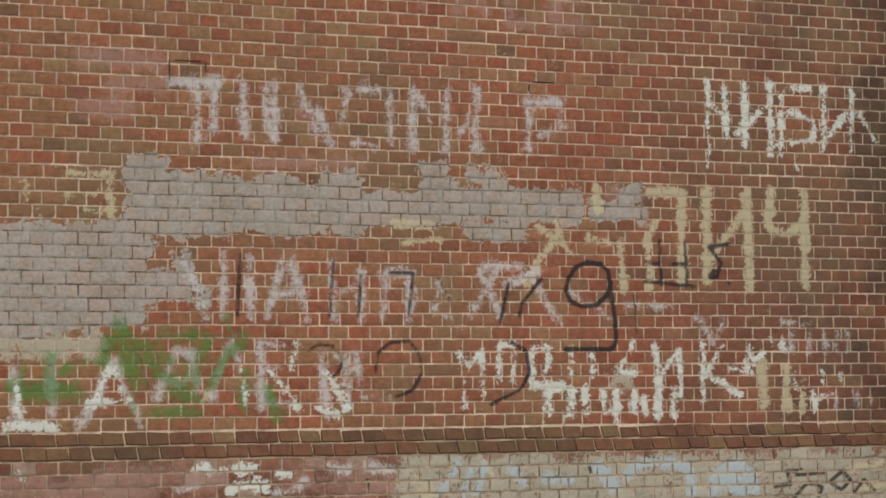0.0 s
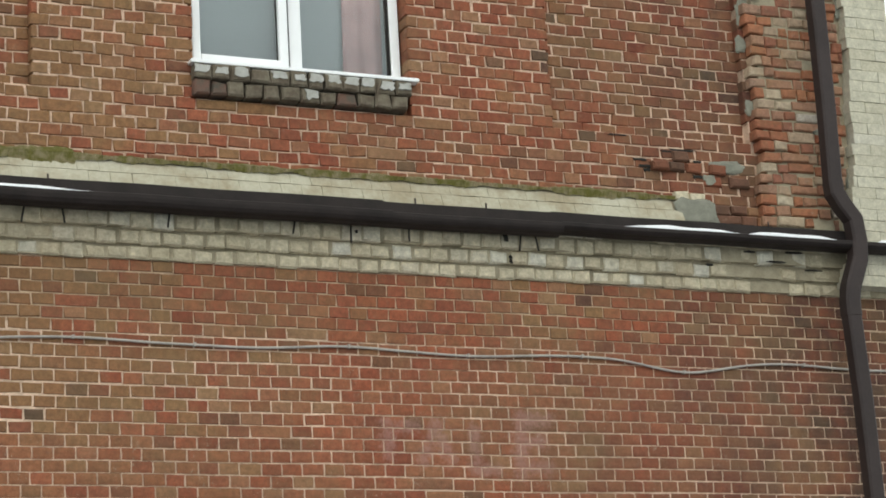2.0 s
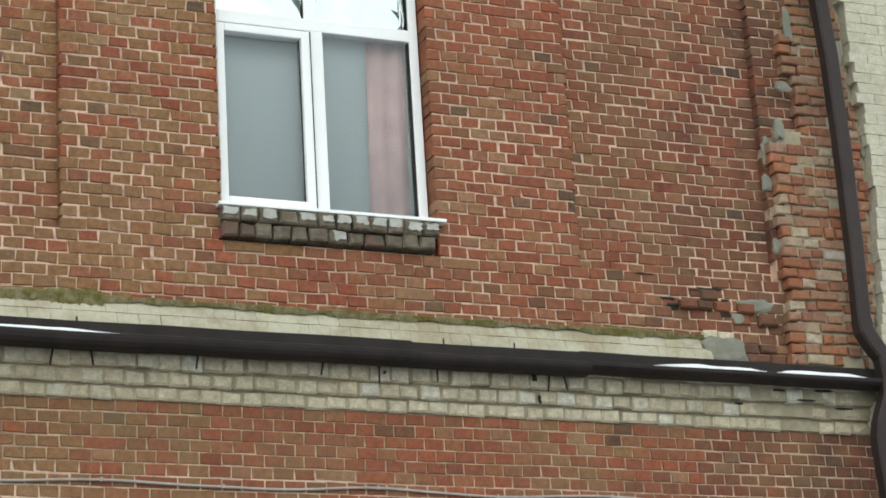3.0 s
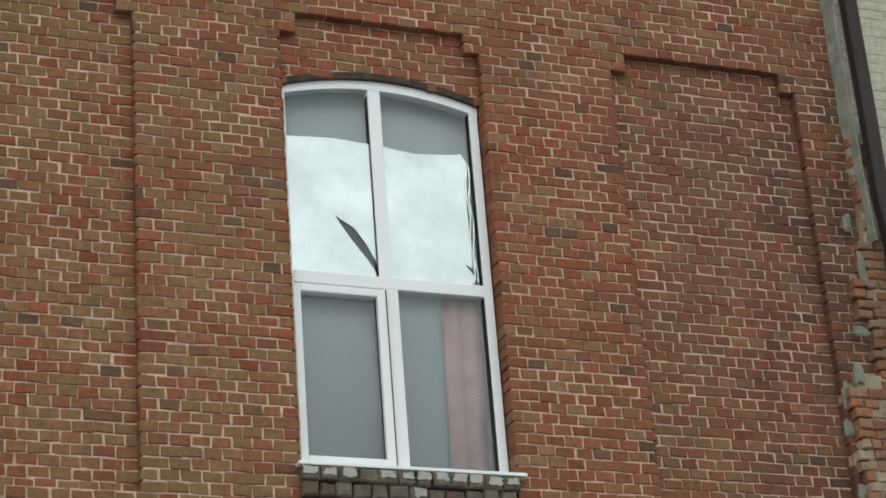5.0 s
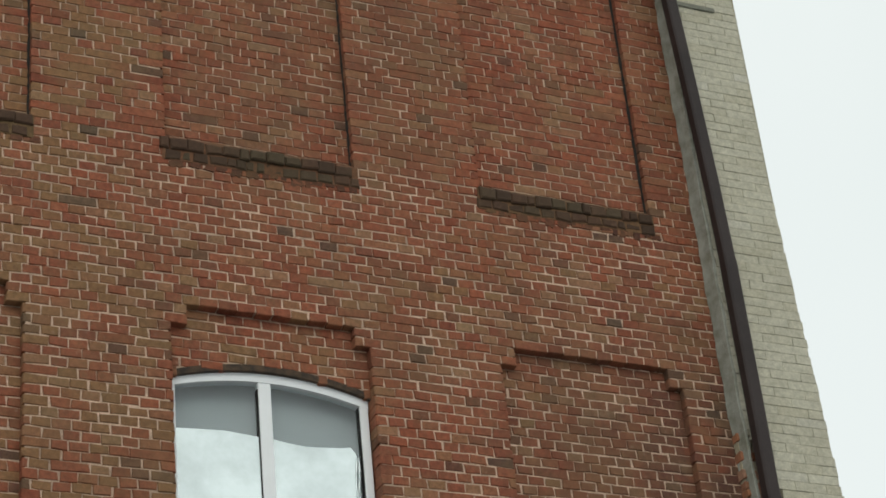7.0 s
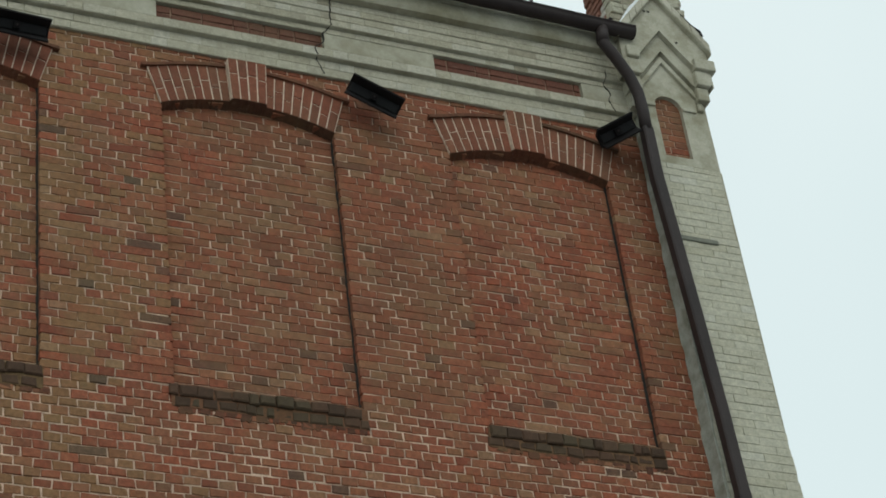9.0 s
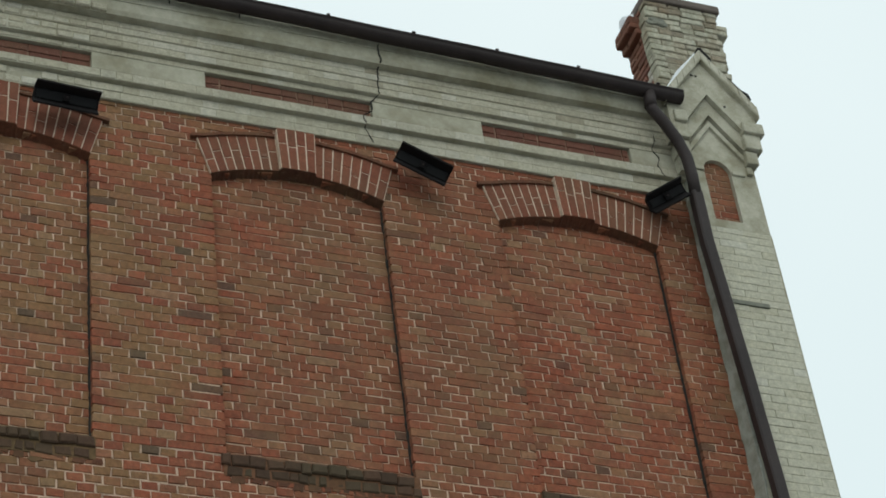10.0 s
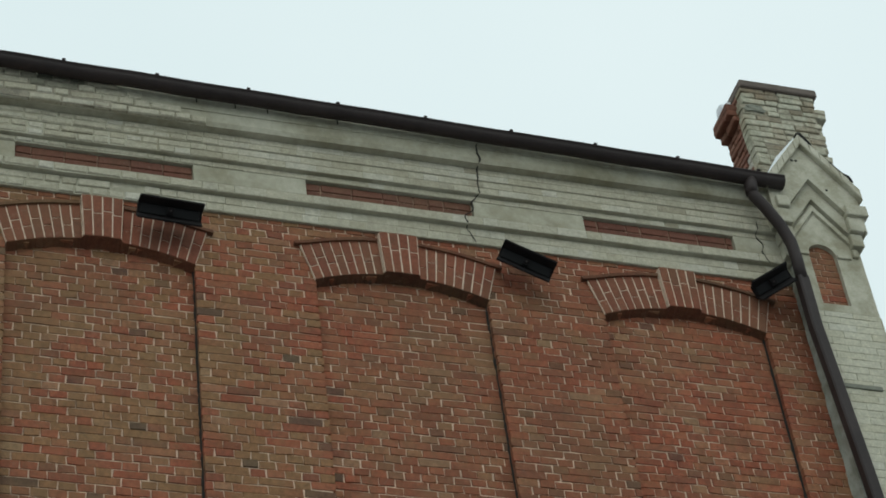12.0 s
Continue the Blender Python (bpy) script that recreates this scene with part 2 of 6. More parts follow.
M_GABLE = plain_material("whitewashed_gable", (0.51, 0.485, 0.385), 0.9, scale=4.0, second=(0.31, 0.285, 0.20), stops=(0.40, 0.66), relief=0.7)
M_CEMENT = plain_material("grey_green_cement", (0.25, 0.25, 0.20), 0.95, scale=9, relief=0.8)
M_MOSS = plain_material("moss", (0.105, 0.098, 0.022), 1.0, scale=14, second=(0.24, 0.20, 0.12), relief=1.0)
# roof gutter and pipes: brown made paler to carry the camera's haze
M_PIPE = plain_material("hazed_brown_painted_metal", (0.038, 0.027, 0.025), 0.6, vary=0.3, scale=3)
# lower gutter: the same brown kept darker, no haze mixed in
M_GUTTER = plain_material("dark_gutter_paint_without_haze", (0.024, 0.018, 0.016), 0.75, vary=0.4, scale=5, relief=0.5)
M_UPVC = plain_material("white_window_plastic", (0.88, 0.90, 0.90), 0.35, vary=0.04, scale=2, relief=0.0, grain=0.04)
M_SNOW = plain_material("snow", (0.86, 0.88, 0.90), 0.8, vary=0.05, scale=20, relief=0.3)
M_BLACK = plain_material("black_lamp_housing", (0.009, 0.007, 0.007), 0.9, scale=8)
M_CABLE = plain_material("grey_cable", (0.42, 0.39, 0.35), 0.6, scale=8)
M_DARK = plain_material("near_black_shade_and_parts", (0.03, 0.028, 0.024), 0.95, scale=10)
M_SILL = plain_material("worn_sill_plaster", (0.46, 0.46, 0.43), 0.9, scale=11, second=(0.34, 0.34, 0.30), relief=0.6)
M_SILL_DARK = plain_material("grimy_sill_brick", (0.125, 0.10, 0.072), 0.95, scale=16, second=(0.21, 0.185, 0.135), relief=0.9)
M_STONE = plain_material("dirty_capping", (0.16, 0.13, 0.11), 0.9, scale=8, relief=0.6)

# ---------------------------------------------------------------- building blocks
def mesh_of(name, verts, faces, mat, smooth=False):
    me = bpy.data.meshes.new(name)
    me.from_pydata(verts, [], faces)
    me.materials.append(mat)
    if smooth:
        me.polygons.foreach_set("use_smooth", [True] * len(me.polygons))
    me.update()
    return me


def part(name, me, parent=None, label="", at=None):
    ob = new(name, me)
    if parent is not None:
        ob.parent = parent
    if at is not None:
        ob.matrix_basis = at
    return tagged(ob, label) if label else ob


def thing(name, label, category, group="", kind="", at=None, me=None):
    ob = new(name, me)
    if at is not None:
        ob.matrix_basis = at
    return tagged(ob, label, category, group, kind)


def box_data(x0, x1, y0, y1, z0, z1):
    v = [(x, y, z) for z in (z0, z1) for y in (y0, y1) for x in (x0, x1)]
    f = [(0, 1, 5, 4), (1, 3, 7, 5), (3, 2, 6, 7), (2, 0, 4, 6), (4, 5, 7, 6), (1, 0, 2, 3)]
    return v, f


def box(name, x0, x1, y0, y1, z0, z1, mat, bevel=0.004, segments=2):
    bm = bmesh.new()
    v, f = box_data(x0, x1, y0, y1, z0, z1)
    vs = [bm.verts.new(p) for p in v]
    for q in f:
        bm.faces.new([vs[i] for i in q])
    if bevel:
        bmesh.ops.bevel(bm, geom=bm.edges[:], offset=bevel, segments=segments, affect="EDGES", profile=0.5)
    me = bpy.data.meshes.new(name)
    bm.to_mesh(me)
    bm.free()
    me.materials.append(mat)
    return me


def sweep_x(name, profile, x0, x1, mat, steps=1, wobble=0.0, closed=True, smooth=False):
    """A profile of (y, z) run along x."""
    verts, faces = [], []
    n = len(profile)
    for i in range(steps + 1):
        x = x0 + (x1 - x0) * i / steps
        dz = wobble * noise.noise((x * 1.3, 3.1, 0.2))
        dy = wobble * noise.noise((x * 2.1, 7.1, 4.2))
        verts += [(x, y + dy, z + dz) for y, z in profile]
    for i in range(steps):
        for j in range(n if closed else n - 1):
            a, b = i * n + j, i * n + (j + 1) % n
            faces.append((a, a + n, b + n, b))
    if closed:
        faces += [tuple(range(n)), tuple(reversed(range(steps * n, steps * n + n)))]
    return mesh_of(name, verts, faces, mat, smooth)


def tube(name, path, radius, mat, sides=12, square=0.0, smooth=True):
    """A tube along a path; square: half of the second side of a rectangular pipe."""
    verts, faces = [], []
    pts = [Vector(p) for p in path]
    n = sides if not square else 8
    for i, p in enumerate(pts):
        d = (pts[min(i + 1, len(pts) - 1)] - pts[max(i - 1, 0)]).normalized()
        side = d.cross(Vector((0, 1, 0)))
        side = side.normalized() if side.length > 0.05 else Vector((1, 0, 0))
        up = side.cross(d).normalized()
        if square:
            c = 0.25
            ring = [(1, 1 - c), (1 - c, 1), (c - 1, 1), (-1, 1 - c), (-1, c - 1), (c - 1, -1), (1 - c, -1), (1, c - 1)]
            verts += [tuple(p + side * (u * radius) + up * (w * square)) for u, w in ring]
        else:
            verts += [tuple(p + side * (radius * math.cos(2 * math.pi * k / n)) + up * (radius * math.sin(2 * math.pi * k / n))) for k in range(n)]
    for i in range(len(pts) - 1):
        for j in range(n):
            a, b = i * n + j, i * n + (j + 1) % n
            faces.append((a, b, b + n, a + n))
    faces += [tuple(reversed(range(n))), tuple(range((len(pts) - 1) * n, len(pts) * n))]
    return mesh_of(name, verts, faces, mat, smooth)


def prism(name, outline, y0, y1, mat):
    """An upright outline of (x, z), from y0 to y1."""
    n = len(outline)
    v = [(x, y0, z) for x, z in outline] + [(x, y1, z) for x, z in outline]
    f = [tuple(range(n)), tuple(reversed(range(n, 2 * n)))]
    f += [(i + n, (i + 1) % n + n, (i + 1) % n, i) for i in range(n)]
    me = mesh_of(name, v, f, mat)
    bm = bmesh.new()
    bm.from_mesh(me)
    bmesh.ops.recalc_face_normals(bm, faces=bm.faces)
    bm.to_mesh(me)
    bm.free()
    return me


def jig(a):
    return random.uniform(-a, a)


def flake(name, cx, cz, w, h, y, mat):
    """A thin broken-edged piece of plaster."""
    o = []
    for u, v in ((-1, -0.7), (-0.5, -1), (0.1, -0.8), (0.6, -1), (1, -0.6), (0.9, 0.1), (1, 0.8), (0.4, 1), (-0.3, 0.85), (-0.9, 1), (-0.8, 0.2)):
        o.append((cx + u * w * random.uniform(0.7, 1.05), cz + v * h * random.uniform(0.6, 1.05)))
    return prism(name, o, y, y + 0.012, mat)


def brick_data(x0, x1, z0, z1, y, depth=0.1, ch=0.0055, rough=0.004, tip=0.0):
    """One brick that looks towards -y: back ring, rim, chamfered front. tip: how far its foot stands out."""
    o = jig(rough * 0.6)
    c = [(x0, z0), (x1, z0), (x1, z1), (x0, z1)]
    s = [(1, 1), (-1, 1), (-1, -1), (1, -1)]
    j = [(jig(rough), jig(rough)) for _ in c]
    t = [-tip, -tip, 0.0, 0.0]
    v = [(x, y + depth, z) for x, z in c]
    v += [(c[i][0] + j[i][0], y + ch + o + t[i], c[i][1] + j[i][1]) for i in range(4)]
    v += [(c[i][0] + j[i][0] + s[i][0] * ch, y + o + t[i] + jig(rough * 0.4), c[i][1] + j[i][1] + s[i][1] * ch) for i in range(4)]
    f = [(8, 9, 10, 11)]
    for k in range(4):
        m = (k + 1) % 4
        f += [(k, m, 4 + m, 4 + k), (4 + k, 4 + m, 8 + m, 8 + k)]
    return v, f


def fine_brick_data(x0, x1, z0, z1, y, depth=0.1, ch=0.004, rough=0.0034, nx=6, nz=4):
    """A brick whose face is a net, to carry wall paint."""
    o = jig(rough * 0.6) - 0.0008
    v, f = [], []
    for k in range(nz + 1):
        for i in range(nx + 1):
            u, w = i / nx, k / nz
            edge = i in (0, nx) or k in (0, nz)
            corner = i in (0, nx) and k in (0, nz)
            v.append((x0 + (x1 - x0) * u + jig(rough * 0.5), y + o + (0.0018 if edge else 0) + (0.0012 if corner else 0) + jig(rough * 0.25), z0 + (z1 - z0) * w + jig(rough * 0.5)))
    for k in range(nz):
        for i in range(nx):
            a = k * (nx + 1) + i
            f.append((a, a + 1, a + nx + 2, a + nx + 1))
    base = len(v)
    ring = [0, nx, (nx + 1) * (nz + 1) - 1, (nx + 1) * nz]
    v += [(x, y + depth, z) for x, z in ((x0, z0), (x1, z0), (x1, z1), (x0, z1))]
    for k in range(4):
        m = (k + 1) % 4
        f.append((base + k, base + m, ring[m], ring[k]))
    return v, f


class Pile:
    """Many pieces joined into one mesh."""

    def __init__(self):
        self.v, self.f = [], []

    def add(self, data):
        n = len(self.v)
        self.v += data[0]
        self.f += [tuple(i + n for i in q) for q in data[1]]

    def mesh(self, name, mat, smooth=False):
        return mesh_of(name, self.v, self.f, mat, smooth)


# ---------------------------------------------------------------- paint on the wall
STROKES = {k: [] for k in PAINTS}


def stroke(layer, width, *pts):
    """A brush stroke of wall paint through points (x, z) of the wall."""
    STROKES[layer].append((width, [Vector(p) for p in pts]))


def patch(layer, x0, z0, x1, z1):
    """A painted-over rectangle with ragged edges."""
    STROKES[layer].append((None, (x0, z0, x1, z1)))


def ragged(x, z):
    """A smooth uneven value for torn edges."""
    return (0.030 * np.sin(7.1 * x + 3.0 * np.sin(5.3 * z)) * np.sin(9.3 * z + 2.0 * np.sin(6.1 * x)) + 0.022 * np.sin(23 * x + 2.5 * np.sin(19 * z)) * np.sin(27 * z + 2.1 * np.sin(17 * x))
            + 0.012 * np.sin(61 * x + 3.0 * np.sin(43 * z)) * np.sin(53 * z + 3.0 * np.sin(47 * x)))


def paint_values(layer, x, z):
    """For places of the wall: 0.5 at the edge of the nearest stroke, more inside."""
    best = np.full(len(x), -1.0)
    for width, shape in STROKES[layer]:
        if width is None:
            x0, z0, x1, z1 = shape
            d = np.minimum(np.minimum(x - x0, x1 - x), np.minimum(z - z0, z1 - z)) + ragged(x, z)
            best = np.maximum(best, d)
            continue
        reach = width / 2 + 0.1
        for a, b in zip(shape, shape[1:]):
            near = np.nonzero((x > min(a.x, b.x) - reach) & (x < max(a.x, b.x) + reach) & (z > min(a.y, b.y) - reach) & (z < max(a.y, b.y) + reach))[0]
            dx, dz = b.x - a.x, b.y - a.y
            px, pz = x[near] - a.x, z[near] - a.y
            t = np.clip((px * dx + pz * dz) / max(dx * dx + dz * dz, 1e-9), 0, 1)
            best[near] = np.maximum(best[near], width / 2 - np.hypot(px - dx * t, pz - dz * t))
    return np.clip(0.5 + best / 0.1, 0, 1)


def store_paint(me):
    n = len(me.vertices)
    co = np.empty(n * 3)
    me.vertices.foreach_get("co", co)
    co = co.reshape(n, 3)
    for attr, layers in PAINT_LAYERS:
        values = np.zeros((n, 4), np.float32)
        for i, layer in enumerate(layers):
            values[:, i] = paint_values(layer, co[:, 0], co[:, 2])
        a = me.attributes.new(attr, "FLOAT_COLOR", "POINT")
        a.data.foreach_set("color", values.ravel())


# faded whitish bars high on the wall
stroke("faded", 0.089, (3.64, 3.51), (3.91, 3.52))
stroke("faded", 0.081, (3.80, 3.50), (3.80, 3.19))
stroke("faded", 0.074, (3.90, 3.51), (3.90, 3.23))
stroke("faded", 0.074, (4.07, 3.52), (4.08, 3.23))
stroke("faded", 0.059, (4.21, 3.52), (4.22, 3.27))
stroke("faded", 0.074, (4.26, 3.52), (4.26, 3.21))
stroke("faded", 0.059, (4.42, 3.52), (4.52, 3.25))
stroke("faded", 0.067, (4.52, 3.40), (4.61, 3.17))
stroke("faded", 0.059, (4.71, 3.51), (4.68, 3.31))
stroke("faded", 0.052, (4.80, 3.52), (4.92, 3.52))
stroke("faded", 0.059, (4.98, 3.51), (4.99, 3.20))
stroke("faded", 0.052, (4.75, 3.21), (4.90, 3.18))
stroke("faded", 0.067, (5.13, 3.53), (5.12, 3.19))
stroke("faded", 0.052, (5.17, 3.50), (5.24, 3.35))
stroke("faded", 0.067, (5.35, 3.54), (5.34, 3.19))
stroke("faded", 0.067, (5.55, 3.55), (5.53, 3.20))
stroke("faded", 0.052, (5.42, 3.25), (5.52, 3.44))
stroke("faded", 0.089, (5.88, 3.49), (6.10, 3.50))
stroke("faded", 0.067, (5.89, 3.46), (5.88, 3.21))
stroke("faded", 0.059, (6.10, 3.49), (6.11, 3.35))
stroke("faded", 0.052, (5.96, 3.29), (6.10, 3.34))
# bright lettering
stroke("white", 0.048, (7.13, 3.68), (7.14, 3.54))
stroke("white", 0.044, (7.17, 3.53), (7.25, 3.44))
stroke("white", 0.052, (7.25, 3.66), (7.26, 3.32))
stroke("white", 0.052, (7.40, 3.67), (7.39, 3.28))
stroke("white", 0.044, (7.34, 3.35), (7.54, 3.52))
stroke("white", 0.056, (7.59, 3.68), (7.58, 3.22))
stroke("white", 0.048, (7.67, 3.61), (7.66, 3.24))
stroke("white", 0.044, (7.70, 3.66), (7.88, 3.66))
stroke("white", 0.048, (7.72, 3.51), (7.91, 3.46), (7.90, 3.33), (7.74, 3.31))
stroke("white", 0.052, (7.99, 3.67), (7.98, 3.27))
stroke("white", 0.044, (7.99, 3.32), (8.14, 3.51))
stroke("white", 0.037, (8.20, 3.67), (8.19, 3.27))
stroke("white", 0.033, (8.25, 3.52), (8.38, 3.33))
stroke("white", 0.015, (7.13, 3.53), (7.13, 3.13))
stroke("white", 0.015, (7.77, 3.23), (7.77, 3.14))
# cream lettering
stroke("cream", 0.078, (6.71, 2.96), (6.94, 2.96))
stroke("cream", 0.078, (6.93, 2.96), (6.93, 2.69), (6.93, 2.41))
stroke("cream", 0.074, (7.11, 2.98), (7.10, 2.42))
stroke("cream", 0.070, (7.12, 2.55), (7.38, 2.85))
stroke("cream", 0.078, (7.40, 2.98), (7.41, 2.38))
stroke("cream", 0.078, (7.57, 2.99), (7.56, 2.79))
stroke("cream", 0.074, (7.56, 2.77), (7.67, 2.72), (7.80, 2.78))
stroke("cream", 0.078, (7.82, 2.97), (7.82, 2.40))
stroke("cream", 0.067, (6.34, 2.97), (6.35, 2.84))
stroke("cream", 0.067, (6.50, 2.65), (6.51, 2.36))
stroke("cream", 0.067, (6.69, 2.65), (6.70, 2.38))
stroke("cream", 0.052, (5.94, 2.73), (6.06, 2.66), (5.97, 2.56), (5.89, 2.39))
stroke("cream", 0.044, (6.07, 2.77), (6.08, 2.65), (6.17, 2.57))
stroke("cream", 0.052, (6.28, 2.68), (6.43, 2.64))
stroke("cream", 0.052, (6.75, 2.78), (6.67, 2.65))
stroke("cream", 0.044, (5.95, 2.55), (5.85, 2.39))
stroke("cream", 0.037, (3.04, 2.97), (3.30, 2.98))
stroke("cream", 0.037, (3.29, 2.98), (3.29, 2.73))
stroke("cream", 0.033, (2.76, 2.92), (2.82, 2.92), (2.81, 2.82))
stroke("cream", 0.033, (3.04, 2.85), (3.21, 2.86))
stroke("cream", 0.033, (3.14, 2.77), (3.26, 2.76))
stroke("cream", 0.052, (5.01, 2.73), (5.23, 2.72))
stroke("cream", 0.037, (5.06, 2.62), (5.30, 2.64))
# grey mauve row
stroke("faded", 0.074, (3.70, 2.50), (3.78, 2.37), (3.85, 2.18))
stroke("faded", 0.067, (3.95, 2.53), (3.94, 2.18))
stroke("faded", 0.074, (4.11, 2.50), (4.11, 2.17))
stroke("faded", 0.059, (4.21, 2.18), (4.30, 2.49))
stroke("faded", 0.067, (4.36, 2.50), (4.46, 2.17))
stroke("faded", 0.059, (4.24, 2.31), (4.44, 2.31))
stroke("faded", 0.070, (4.61, 2.50), (4.62, 2.16))
stroke("faded", 0.044, (4.65, 2.31), (4.76, 2.37))
stroke("faded", 0.067, (4.79, 2.43), (4.79, 2.18))
stroke("faded", 0.059, (4.92, 2.43), (5.11, 2.44))
stroke("faded", 0.067, (4.93, 2.42), (4.93, 2.18))
stroke("faded", 0.067, (5.10, 2.42), (5.09, 2.17))
stroke("faded", 0.056, (5.29, 2.39), (5.26, 2.24))
stroke("faded", 0.052, (5.27, 2.37), (5.37, 2.29))
stroke("faded", 0.074, (5.59, 2.49), (5.81, 2.49))
stroke("faded", 0.067, (5.48, 2.20), (5.67, 2.46))
stroke("faded", 0.059, (5.55, 2.46), (5.68, 2.19))
stroke("faded", 0.067, (5.74, 2.39), (5.95, 2.47))
stroke("faded", 0.059, (5.91, 2.40), (6.08, 2.15))
stroke("faded", 0.052, (6.15, 2.33), (6.42, 2.19))
stroke("faded", 0.044, (5.33, 2.19), (5.44, 2.09))
stroke("faded", 0.044, (7.03, 2.20), (7.14, 2.06))
stroke("faded", 0.052, (6.54, 2.26), (6.81, 2.25))
# big white letters low on the wall
stroke("faded", 0.085, (2.75, 1.88), (2.76, 1.58))
stroke("faded", 0.080, (2.95, 1.91), (2.96, 1.60))
stroke("white", 0.072, (2.71, 1.56), (2.86, 1.57), (2.98, 1.55))
stroke("white", 0.043, (2.76, 1.77), (2.78, 1.60))
stroke("faded", 0.075, (3.15, 1.62), (3.23, 1.76), (3.30, 1.92))
stroke("faded", 0.080, (3.31, 1.92), (3.37, 1.76), (3.45, 1.62))
stroke("white", 0.051, (3.17, 1.69), (3.27, 1.70), (3.39, 1.71))
stroke("white", 0.036, (3.21, 1.75), (3.29, 1.89), (3.35, 1.76))
stroke("faded", 0.050, (3.11, 1.56), (3.13, 1.59))
stroke("faded", 0.050, (3.46, 1.55), (3.45, 1.59))
stroke("faded", 0.070, (3.56, 1.72), (3.63, 1.89), (3.67, 1.99))
stroke("faded", 0.070, (3.67, 1.99), (3.76, 1.97), (3.79, 1.76))
stroke("faded", 0.055, (3.63, 1.80), (3.78, 1.82))
stroke("cream", 0.030, (3.82, 1.69), (3.87, 1.76))
stroke("faded", 0.065, (3.88, 1.71), (3.94, 1.92), (4.00, 2.05))
stroke("faded", 0.060, (4.00, 2.03), (4.05, 1.89), (4.08, 1.69))
stroke("white", 0.036, (4.05, 1.92), (4.08, 1.68))
stroke("cream", 0.030, (3.87, 1.73), (3.93, 1.87))
stroke("faded", 0.080, (4.17, 2.03), (4.17, 1.67))
stroke("faded", 0.060, (4.16, 2.02), (4.31, 2.01))
stroke("faded", 0.050, (4.18, 1.87), (4.29, 1.88))
stroke("white", 0.043, (4.23, 1.86), (4.32, 1.76), (4.40, 1.65))
stroke("white", 0.043, (4.38, 2.02), (4.35, 1.89))
stroke("faded", 0.050, (4.19, 1.68), (4.35, 1.69))
stroke("faded", 0.085, (4.55, 1.97), (4.56, 1.62))
stroke("faded", 0.060, (4.51, 1.97), (4.68, 1.95))
stroke("white", 0.058, (4.58, 1.85), (4.69, 1.66))
stroke("white", 0.043, (4.51, 1.65), (4.64, 1.61))
stroke("faded", 0.070, (4.69, 1.92), (4.70, 1.66))
stroke("faded", 0.060, (4.75, 1.97), (4.79, 1.75))
stroke("faded", 0.050, (4.79, 1.72), (4.96, 1.70))
stroke("white", 0.029, (4.67, 1.75), (4.68, 1.61))
# white words, as bars
stroke("white", 0.033, (5.40, 1.86), (5.41, 1.97), (5.47, 1.89), (5.55, 1.98), (5.56, 1.85))
stroke("white", 0.037, (5.67, 2.01), (5.67, 1.81))
stroke("white", 0.037, (5.77, 2.01), (5.76, 1.79))
stroke("white", 0.033, (5.68, 2.01), (5.76, 2.02))
stroke("white", 0.037, (5.88, 1.99), (5.89, 1.76))
stroke("white", 0.037, (6.00, 2.00), (5.99, 1.88))
stroke("white", 0.033, (5.90, 2.00), (5.99, 2.00))
stroke("white", 0.033, (6.16, 1.99), (6.15, 1.82))
stroke("white", 0.033, (6.29, 1.98), (6.30, 1.82))
stroke("white", 0.033, (6.57, 2.03), (6.47, 1.85), (6.61, 1.84))
stroke("white", 0.037, (6.73, 2.02), (6.75, 1.82))
stroke("white", 0.037, (6.90, 1.99), (6.90, 1.71))
stroke("white", 0.033, (6.76, 1.83), (6.89, 1.98))
stroke("white", 0.044, (7.06, 2.03), (7.06, 1.68))
stroke("white", 0.037, (7.08, 1.84), (7.20, 2.01))
stroke("white", 0.044, (7.09, 1.83), (7.32, 1.71))
stroke("white", 0.022, (5.44, 1.85), (5.44, 1.65))
stroke("white", 0.022, (5.56, 1.85), (5.57, 1.72))
stroke("white", 0.019, (5.97, 1.88), (5.96, 1.56))
stroke("white", 0.059, (5.90, 1.77), (6.09, 1.77))
stroke("white", 0.056, (6.00, 1.75), (6.00, 1.60))
stroke("white", 0.056, (6.15, 1.75), (6.14, 1.59))
stroke("white", 0.052, (6.24, 1.75), (6.25, 1.61))
stroke("white", 0.056, (6.36, 1.74), (6.37, 1.60))
stroke("white", 0.056, (6.45, 1.73), (6.45, 1.61))
stroke("white", 0.059, (6.58, 1.74), (6.57, 1.62))
stroke("white", 0.059, (6.64, 1.69), (6.65, 1.60))
stroke("white", 0.067, (6.75, 1.81), (6.74, 1.59))
stroke("white", 0.059, (6.85, 1.74), (6.85, 1.59))
stroke("white", 0.015, (6.10, 1.61), (6.09, 1.51))
stroke("white", 0.015, (6.45, 1.59), (6.45, 1.50))
stroke("white", 0.015, (6.74, 1.58), (6.75, 1.47))
stroke("white", 0.037, (7.25, 1.87), (7.41, 1.84), (7.36, 1.91))
stroke("white", 0.037, (7.39, 2.01), (7.42, 1.91), (7.51, 1.97))
stroke("white", 0.033, (7.56, 2.06), (7.61, 1.99))
stroke("white", 0.033, (7.64, 2.08), (7.64, 1.99))
stroke("faded", 0.059, (7.70, 2.09), (7.71, 1.98))
stroke("faded", 0.052, (7.84, 2.08), (7.83, 1.98))
stroke("faded", 0.052, (7.95, 2.09), (7.95, 1.97))
stroke("faded", 0.044, (8.04, 2.09), (8.04, 1.98))
stroke("faded", 0.044, (8.12, 2.09), (8.12, 1.98))
